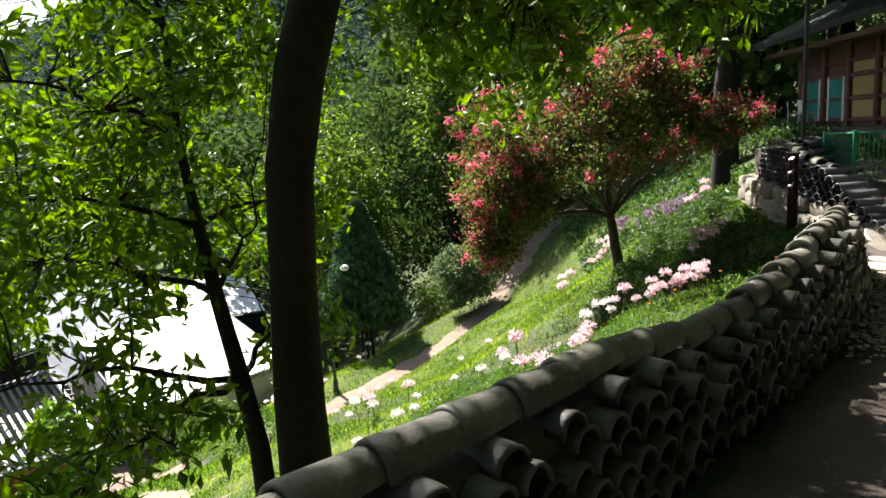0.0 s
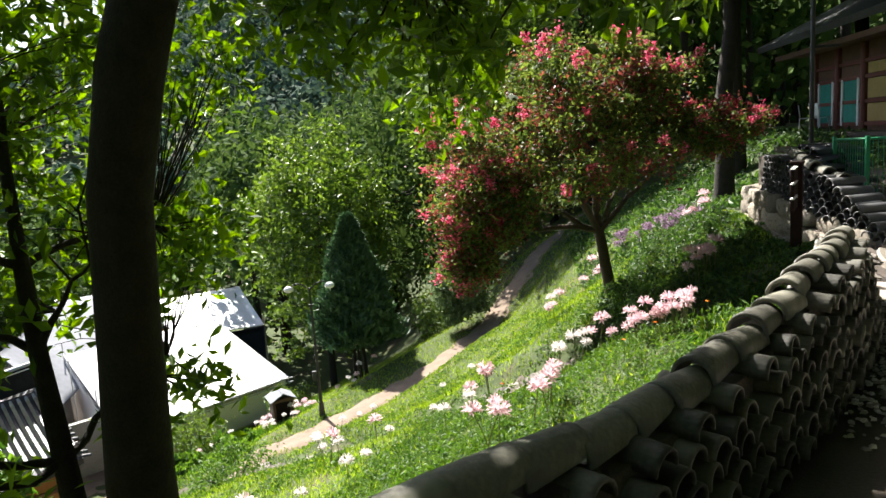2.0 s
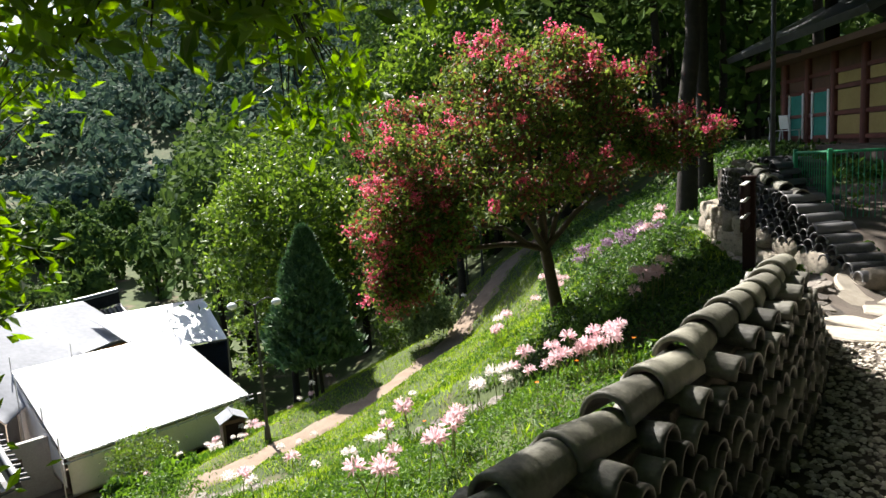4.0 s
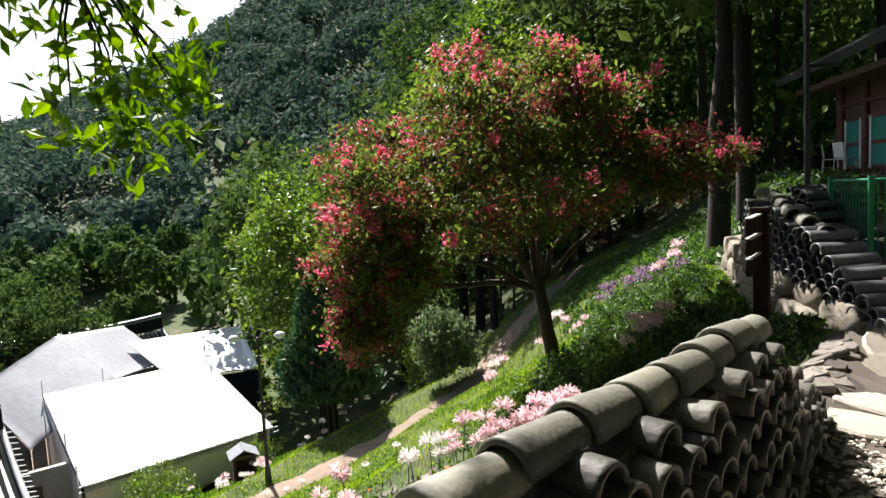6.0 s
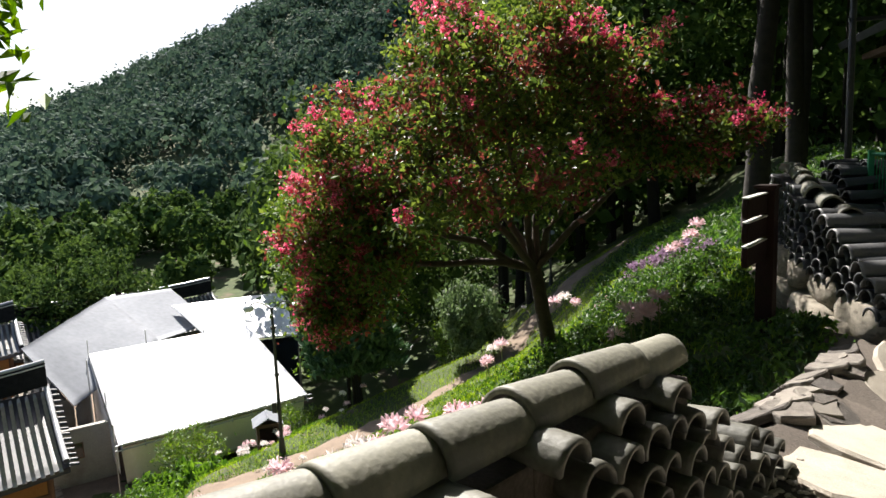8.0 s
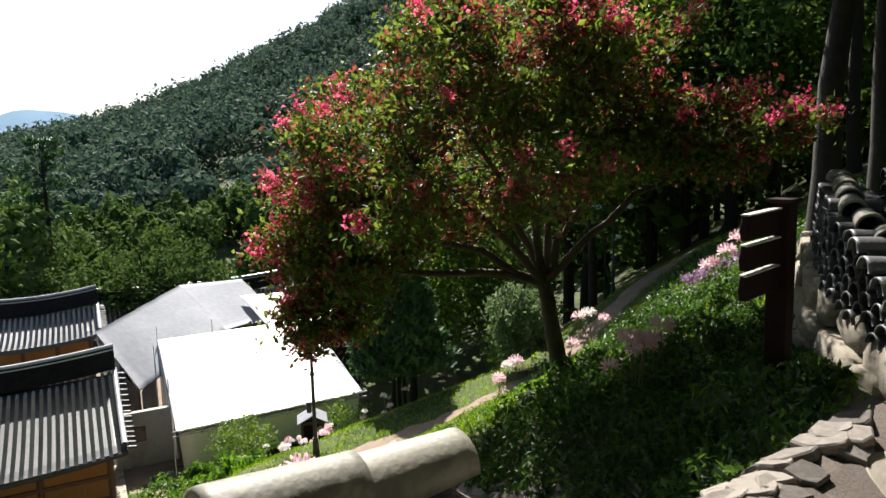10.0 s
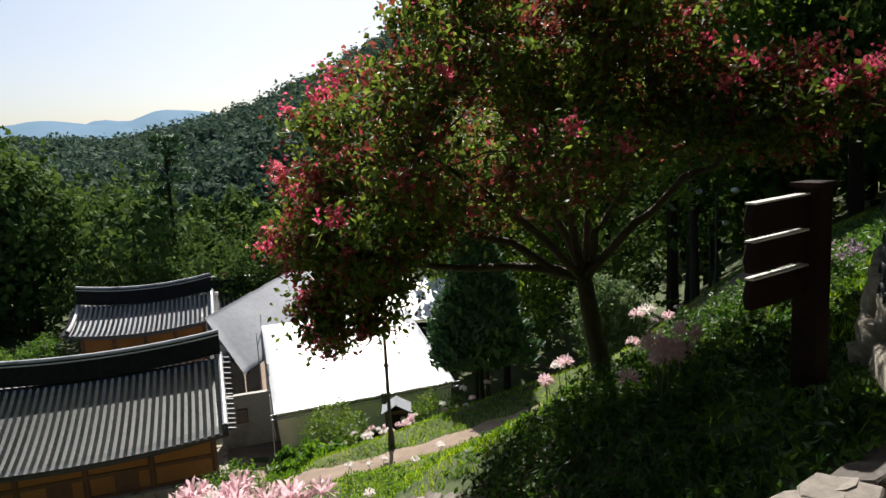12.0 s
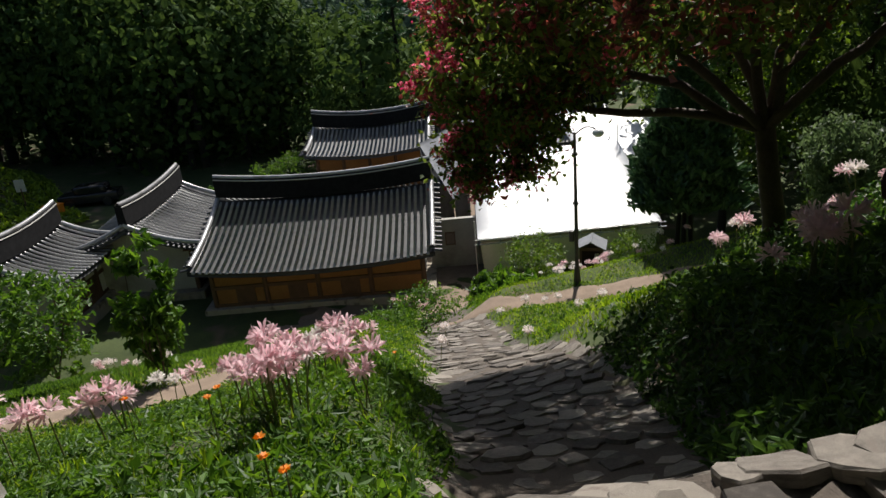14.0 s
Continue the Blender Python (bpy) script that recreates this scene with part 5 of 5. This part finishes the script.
heap = thing("tile_heap", "rounded heap of old dark roof tiles stacked for reuse", "heap")
for k in range(6):
    for i in range(9 - k):
        for j in range(2):
            put("tile", TILE_DARK, heap, pose(6.0 + 0.4 * j + random.uniform(-0.04, 0.04), 13.0 + 0.1 * k + i * 0.2, 0.24 + 0.15 * k * (1 - 0.03 * abs(i - 4)), random.uniform(-8, 8), random.uniform(-5, 5), 15 + random.uniform(-12, 12)))
mass = bmesh.new()
bmesh.ops.create_uvsphere(mass, u_segments=20, v_segments=12, radius=1.0, matrix=pose(6.35, 13.85, 0.12) @ Matrix.Diagonal((0.36, 0.8, 0.66, 1)))
part("core", mass, M_BLACK_COVER, heap, "dark packed core", smooth=True)

def chair(at, turn):
    c = thing("plastic_chair", "white plastic chair on the hall platform", "chair", pose(*at, 0, 0, turn), "plastic chairs")
    part("seat", box((0.42, 0.42, 0.03), (0, 0, 0.43), 0.012), M_PLASTIC, c)
    part("backrest", box((0.4, 0.03, 0.42), (0, 0.2, 0.68), 0.012, (-8, 0, 0)), M_PLASTIC, c)
    for x in (-0.18, 0.18):
        for y in (-0.18, 0.18):
            part("leg", rod((x, y, 0.43), (x * 1.15, y * 1.15, 0), 0.018, 0.015, 8), M_PLASTIC, c)


chair((10.4, 25.6, 1.02), 70)
chair((10.4, 24.5, 1.02), 110)
pole = thing("utility_pole", "slim dark metal pole by the hall", "pole", pose(*on_ground(6.4, 14.7, -0.2)))
part("shaft", rod((0, 0, 0), (0, 0, 7), 0.045, 0.038, 10), M_IRON, pole)
part("bracket", box((0.5, 0.05, 0.05), (0.2, 0, 2.9), 0.005), M_IRON, pole)

# ---- yard odds and ends ----
car = thing("parked_car", "dark parked car at the edge of the yard", "car", pose(-50.5, 17.4, float(ground_z(-50.5, 17.4)), 0, 0, 60))
bm = box((4.3, 1.75, 0.7), (0, 0, 0.65), 0.12)
part("body", bm, M_CAR, car, smooth=True)
cabin = part("cabin", box((2.3, 1.55, 0.62), (0.2, 0, 1.25), 0.2), M_CAR, car, smooth=True)
part("windscreen", box((0.03, 1.3, 0.45), (-0.96, 0, 1.27), 0.005, (0, -28, 0)), M_WINDOW, cabin)
for s in (-1, 1):
    part("side_window", box((1.6, 0.03, 0.36), (0.2, s * 0.775, 1.3), 0.005), M_WINDOW, cabin)
    for x in (-1.35, 1.35):
        part("wheel", rod((x, s * 0.7, 0.33), (x, s * 0.9, 0.33), 0.33, None, 16), M_IRON, car)
crate = thing("yellow_crate", "yellow plastic crate in the yard", "crate", pose(-49.5, 14.6, float(ground_z(-49.5, 14.6)), 0, 0, 30))
part("shell", box((1.1, 0.9, 0.75), (0, 0, 0.38), 0.05), M_ORANGE, crate)
part("lid", box((1.16, 0.96, 0.08), (0, 0, 0.79), 0.02), M_ORANGE, crate)
board = thing("notice_board", "small pale notice board on a post", "sign", pose(-51.5, 13.2, float(ground_z(-51.5, 13.2)), 0, 0, 60))
part("post", rod((0, 0, 0), (0, 0, 1.5), 0.05, None, 8), M_TIMBER, board)
part("panel", box((0.7, 0.05, 0.9), (0, 0, 1.7), 0.01), M_LIME, board)
cabinet = thing("metal_box", "grey metal box in the lower flower bed", "box", pose(*on_ground(-8.9, 6.0), 0, 0, 20))
part("body", box((0.7, 0.5, 0.6), (0, 0, 0.28), 0.02), M_STEEL, cabinet)
part("lid", box((0.76, 0.56, 0.05), (0, 0, 0.6), 0.01), M_STEEL, cabinet)
for u, v, r in ((-15.5, 19, 1.3), (-13.8, 21, 1.6), (-17.5, 18, 1.0), (-12, 23, 1.8)):
    bush("yard_bush", "clipped round bush in the yard bed", yard(u, v)[:2], r, r * 1.5, 1400, 0.2, M_WEED, group="yard bushes")


# ---- flagstones and loose stones ----
def slab_mesh(name, seed, n=9, mat=M_FLAG):
    r = random.Random(seed)
    a = sorted(2 * math.pi * (k + r.uniform(-0.28, 0.28)) / n for k in range(n))
    rim = [(math.cos(t) * r.uniform(0.7, 1.15), math.sin(t) * r.uniform(0.7, 1.15)) for t in a]
    V = [(x, y, -1.0) for x, y in rim] + [(x, y, 0.6 + r.uniform(-0.1, 0.1)) for x, y in rim] + [(x * 0.94, y * 0.94, 0.95 + r.uniform(-0.1, 0.1)) for x, y in rim] + [(0, 0, 1.0)]
    quads = [(i + k * n, (i + 1) % n + k * n, (i + 1) % n + (k + 1) * n, i + (k + 1) * n) for k in (0, 1) for i in range(n)]
    tris = [(2 * n + i, 2 * n + (i + 1) % n, 3 * n) for i in range(n)]
    return mesh_of(name, V, [np.array(quads), np.array(tris)], mat, smooth=False)


SLABS = [slab_mesh("flagstone", k, 7 + k % 4) for k in range(12)]
BROAD = [slab_mesh("flagstone", 40 + k, 11, M_SLAB) for k in range(4)]
paving = bpy.data.objects["pavement"]
pa, pb = np.array([4.7, 9.3]), np.array([-17.2, 24.3])
pd = (pb - pa) / np.linalg.norm(pb - pa)
pn = np.array([-pd[1], pd[0]])
placed = []
s = 0.2
while s < 26.5 and len(placed) < 290:
    big = 0.24 if s < 4 else 0.34
    o = -0.9
    while o < 0.9:
        w = random.uniform(0.75, 1.25) * big
        c = pa + pd * (s + random.uniform(-0.08, 0.08)) + pn * (o + w / 2)
        if s < 1.3 and o < -0.45:
            o += w * 1.02
            continue
        z = float(ground_z(c[0], c[1]))
        gx = float(ground_z(c[0] + 0.2, c[1])) - z
        gy = float(ground_z(c[0], c[1] + 0.2)) - z
        tilt = Vector((-gx / 0.2, -gy / 0.2, 1)).to_track_quat("Z", "Y").to_matrix().to_4x4()
        placed.append(put("flagstone", random.choice(SLABS), paving, Matrix.Translation((c[0], c[1], z - 0.004 + random.uniform(-0.016, 0.016))) @ tilt @ pose(0, 0, 0, random.uniform(-3, 3), random.uniform(-3, 3), random.uniform(0, 360)) @ Matrix.Diagonal((w * 0.56, w * 0.52, 0.045, 1))))
        o += w * 1.02
    s += big * 1.02
# small stones where the path leaves the slabs
head = random.Random(5)
for _ in range(70):
    x, y = head.uniform(3.9, 5.5), head.uniform(8.5, 10.0)
    if x < wall_x(y) - 0.75 or x > wall_x(y) + 0.25:
        continue
    gx, gy = [(float(ground_z(x + a, y + b)) - float(ground_z(x - a, y - b))) / 0.4 for a, b in ((0.2, 0), (0, 0.2))]
    if math.hypot(gx, gy) > 0.5:
        continue
    tilt = Vector((-gx, -gy, 1)).to_track_quat("Z", "Y").to_matrix().to_4x4()
    w = head.uniform(0.1, 0.2)
    put("flagstone", head.choice(SLABS), paving, Matrix.Translation((x, y, float(ground_z(x, y)) + 0.012)) @ tilt @ pose(0, 0, 0, head.uniform(-2, 2), head.uniform(-2, 2), head.uniform(0, 360)) @ Matrix.Diagonal((w, w * 0.8, 0.028, 1)))
# broad slabs at the head of the steps
for j in range(6):
    for i in range(5):
        y = 8.05 + 0.46 * j + random.uniform(-0.05, 0.05)
        x = float(np.interp(y, [8.0, 8.7, 9.0, 9.3, 9.65, 10.2, 10.6], [4.68, 4.72, 4.92, 5.08, 5.28, 5.92, 6.4])) + 0.62 * i + 0.2 * (j % 2) + random.uniform(-0.06, 0.06)
        if y > 8.85 and x < 5.15:
            continue
        gx, gy = [(float(ground_z(x + a, y + b)) - float(ground_z(x - a, y - b))) / 0.4 for a, b in ((0.2, 0), (0, 0.2))]
        tilt = Vector((-gx, -gy, 1)).to_track_quat("Z", "Y").to_matrix().to_4x4()
        put("flagstone", random.choice(BROAD), paving, Matrix.Translation((x, y, float(ground_z(x, y)) + 0.025)) @ tilt @ pose(0, 0, 0, random.uniform(-3, 3), random.uniform(-3, 3), random.uniform(-25, 25)) @ Matrix.Diagonal((random.uniform(0.34, 0.4), random.uniform(0.25, 0.31), 0.05, 1)))

pebble_v = np.array([(1, 0, 0), (0, 1, 0), (-1, 0, 0), (0, -1, 0), (0.45, 0.45, 0.75), (-0.45, 0.45, 0.75), (-0.45, -0.45, 0.75), (0.45, -0.45, 0.75), (0, 0, -0.7)])
N = 22000
px = rng.uniform(2.6, 7.9, N)
py = rng.uniform(3.6, 9.6, N)
off = (px - 2.9) * 0.816 - (py - 3.2) * 0.578
ok = (np.abs(off) < 1.75 + 0.3 * np.sin(py * 2.3) + 0.2 * np.sin(py * 7 + px)) & (py > 4.4 + 0.7 * np.sin(px * 3) + 0.4 * rng.normal(0, 1, N)) & (px - wall_x(py) > np.where(py > 7.3, 0.1, 0.35)) & (py < 8.3 + 0.5 * np.maximum(px - 5.4, 0) + 0.2 * np.sin(px * 5))
px, py = px[ok], py[ok]
ang = rng.uniform(0, 6.28, len(px))
sz = rng.uniform(0.011, 0.024, (len(px), 1, 1)) * np.array([1.25, 0.9, 0.75])
R = np.stack([np.stack([np.cos(ang), -np.sin(ang), 0 * ang], -1), np.stack([np.sin(ang), np.cos(ang), 0 * ang], -1), np.stack([0 * ang, 0 * ang, 1 + 0 * ang], -1)], 1)
PV = np.einsum("nij,nkj->nki", R, pebble_v[None] * sz) + np.stack([px, py, ground_z(px, py) + 0.042], 1)[:, None]
base = (np.arange(len(px)) * 9)[:, None, None]
PQ = (np.array([(0, 1, 5, 4), (1, 2, 6, 5), (2, 3, 7, 6), (3, 0, 4, 7), (4, 5, 6, 7)])[None] + base).reshape(-1, 4)
stuff("gravel", PV.reshape(-1, 3), PQ, M_PEBBLE, "loose pale gravel on the path", "gravel")


# ---- grass and weeds ----
def scatter(n, x0, x1, y0, y1, keep, thin):
    x, y = rng.uniform(x0, x1, n), rng.uniform(y0, y1, n)
    k = keep(x, y) & (rng.uniform(0, 1, n) < thin(x, y))
    return x[k], y[k]


def open_slope(x, y):
    o, s = stone_path_offset(x, y)
    off_path = (np.abs(o) > 0.92 + 0.12 * np.sin(s * 3)) | (s < -0.3)
    trail = np.array(TRAIL)
    lower = np.array(LOWER_TRAIL)
    free = off_path
    for line, w in ((trail, 0.42), (lower, 0.5)):
        for a, b in zip(line[:-1], line[1:]):
            d = b - a
            t = np.clip(((x - a[0]) * d[0] + (y - a[1]) * d[1]) / (d @ d), 0, 1)
            free &= np.hypot(x - a[0] - t * d[0], y - a[1] - t * d[1]) > w + 0.12 * np.sin(x * 4 + y * 3)
    return free & (x < wall_x(y) - np.where((y > 7.0) & (y < 9.4), 0.45, 0.12))


def patchy(x, y, f=0.5, seed=0.0):
    return np.sin(x * f * 2.1 + seed + np.sin(y * f * 1.3)) * np.sin(y * f * 1.7 + 2 * seed + np.cos(x * f)) * 0.5 + 0.5


x, y = scatter(150000, -15, 5.3, 4.5, 37, open_slope, lambda x, y: np.clip(1.3 - (y - 8) / 36, 0.25, 1) * np.where(np.hypot(x - 3, y - 8.6) < 4.2, 0.3, 1))
P = np.stack([x, y, ground_z(x, y) + 0.05], 1)
up = np.stack([rng.normal(0, 0.55, len(x)), rng.normal(0, 0.55, len(x)), np.full(len(x), 1.6)], 1)
V, F = leaves(P, 0.13, 0.017, 0, up * 3, 0.3)
stuff("grass", V, F, M_GRASS, "sunlit uneven grass on the slope", "grass")

x, y = scatter(110000, -2.5, 4.2, 6.2, 11.5, open_slope, lambda x, y: np.where(np.hypot(x - 3, y - 8.6) < 4.6, 0.35 + 0.65 * patchy(x, y, 2.2, 0.7), 0))
P = np.stack([x, y, ground_z(x, y) + 0.02 + 0.15 * rng.uniform(0, 1, len(x)) ** 1.3 * patchy(x, y, 1.6, 2.2)], 1)
V, F = leaves(P, 0.055, 0.017, 0, np.array([[0, 0, 0.35]]), 0.3)
stuff("bank_weeds", V, F, M_WEED, "fine-leaved green weeds over the near bank", "weeds")

x, y = scatter(120000, -9, 5.3, 5.5, 24, lambda x, y: open_slope(x, y) & (patchy(x, y, 0.9, 1.0) > 0.42), lambda x, y: np.clip(1.4 - np.hypot(x - 3, y - 9) / 15, 0.1, 1))
P = np.stack([x, y, ground_z(x, y) + 0.18 * rng.uniform(0.1, 1, len(x)) * patchy(x, y, 3.1, 0.4)], 1)
V, F = leaves(P, 0.075, 0.038, 0, np.array([[0, 0, 0.5]]), 0.3)
stuff("weeds", V, F, M_WEED, "low broad-leaved weeds over the bank", "weeds")

x, y = scatter(52000, -26, -7.5, 4.5, 27, lambda x, y: (open_slope(x, y) | (x < -15)) & (ground_z(x, y) > -12.2), lambda x, y: 0.35 + 0.65 * patchy(x, y, 0.8, 1.7))
P = np.stack([x, y, ground_z(x, y) + 0.08], 1)
V, F = leaves(P, 0.24, 0.05, 0, np.array([[0, 0, 2.2]]), 0.3)
stuff("lower_grass", V, F, M_WEED, "tufted grass and weeds above the temple yard", "grass")

# rank verge along the lower side of the stone path
x, y = scatter(60000, -12, 4.2, 6.5, 21, lambda x, y: open_slope(x, y) & (stone_path_offset(x, y)[0] > 0.85) & (stone_path_offset(x, y)[0] < 1.9), lambda x, y: np.clip(1.2 - np.hypot(x - 3, y - 9) / 16, 0.2, 1))
P = np.stack([x, y, ground_z(x, y) + 0.2 * rng.uniform(0, 1, len(x)) ** 1.4], 1)
V, F = leaves(P, 0.09, 0.02, 0, np.array([[0, 0, 1.4]]), 0.3)
stuff("verge_grass", V, F, M_WEED, "long rank grass along the edge of the stone path", "grass")

# taller plants between the stone path and the tile wall, in the shade-darkened leaf
x, y = scatter(75000, 0.5, 5.35, 9.4, 20, lambda x, y: (x < wall_x(y) - 0.05) & (stone_path_offset(x, y)[0] < -0.28 - 0.45 * np.clip(stone_path_offset(x, y)[1] / 3, 0, 1)) & (stone_path_offset(x, y)[1] > -0.1) & (x > 1.9 + 0.45 * (y - 12.6) + 0.2 * np.sin(y * 4)) & (patchy(x, y, 1.3, 2.0) > 0.08) & (np.hypot(x - 2.0, (y - 14) * 0.8) + 0.2 * (x < 1.5) < 4.2), lambda x, y: np.full_like(x, 0.95))
P = np.stack([x, y, ground_z(x, y) + 0.38 * np.clip((wall_x(y) - x) / 0.9, 0.12, 1) * rng.uniform(0, 1, len(x)) ** 1.3 * patchy(x, y, 2.6, 3.0) + 0.03], 1)
V, F = leaves(P, 0.085, 0.036, 0, np.array([[0, 0, 0.4]]), 0.3)
stuff("undergrowth", V, F, M_UNDER, "dense dark leafy undergrowth on the shaded bank", "plants")
x, y = scatter(26000, 5.6, 9.5, 9.5, 20, lambda x, y: patchy(x, y, 1.1, 4.0) > 0.62, lambda x, y: np.full_like(x, 0.12))
P = np.stack([x, y, ground_z(x, y) + rng.uniform(0.02, 0.25, len(x))], 1)
V, F = leaves(P, 0.09, 0.04, 0, np.array([[0, 0, 0.5]]), 0.3)
stuff("path_weeds", V, F, M_WEED, "tufts of weeds along the path edge", "weeds")
# dark plants added to stand in for the woods' shade on this ground
x, y = scatter(16000, 2.5, 10.5, 17, 31, lambda x, y: patchy(x, y, 0.9, 2.6) > 0.2, lambda x, y: np.full_like(x, 0.9))
P = np.stack([x, y, ground_z(x, y) + 0.25 * rng.uniform(0, 1, len(x))], 1)
V, F = leaves(P, 0.2, 0.08, 0, np.array([[0, 0, 0.7]]), 0.3)
stuff("shade_plants", V, F, M_UNDER, "low plants added to darken the ground under the woodland edge", "plants")
x, y = rng.uniform(-68, -46, 9000), rng.uniform(-6, 16, 9000)
P = np.stack([x, y, ground_z(x, y) + 0.2], 1)
V, F = leaves(P, 0.7, 0.3, 0, np.array([[0, 0, 1.0]]), 0.3)
stuff("mound_grass", V, F, M_GRASS, "bright overgrown grassy mound by the yard", "grass")

# ridges beyond the valley, with distance haze put into their blue colour
M_HAZE = material("haze_painted_ridge", (0.10, 0.17, 0.24), (0.14, 0.21, 0.28), 1.0, 0.002, 0.02, 0, spec=0.0)
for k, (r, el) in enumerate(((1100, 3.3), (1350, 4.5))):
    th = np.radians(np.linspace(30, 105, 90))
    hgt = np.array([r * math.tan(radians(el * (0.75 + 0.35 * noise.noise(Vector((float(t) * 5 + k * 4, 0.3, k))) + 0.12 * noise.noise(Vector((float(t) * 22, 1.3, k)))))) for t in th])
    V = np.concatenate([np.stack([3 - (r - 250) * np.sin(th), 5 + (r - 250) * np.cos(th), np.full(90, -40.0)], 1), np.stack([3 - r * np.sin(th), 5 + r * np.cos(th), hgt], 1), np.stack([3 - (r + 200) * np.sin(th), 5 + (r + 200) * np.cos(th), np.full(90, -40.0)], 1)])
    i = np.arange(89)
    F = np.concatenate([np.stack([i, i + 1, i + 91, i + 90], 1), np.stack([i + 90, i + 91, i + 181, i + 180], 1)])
    tagged(put("backdrop_ridge", mesh_of("backdrop_ridge", V, F, M_HAZE)), "far mountain ridge tinted blue for haze", "mountain", kind="structure")
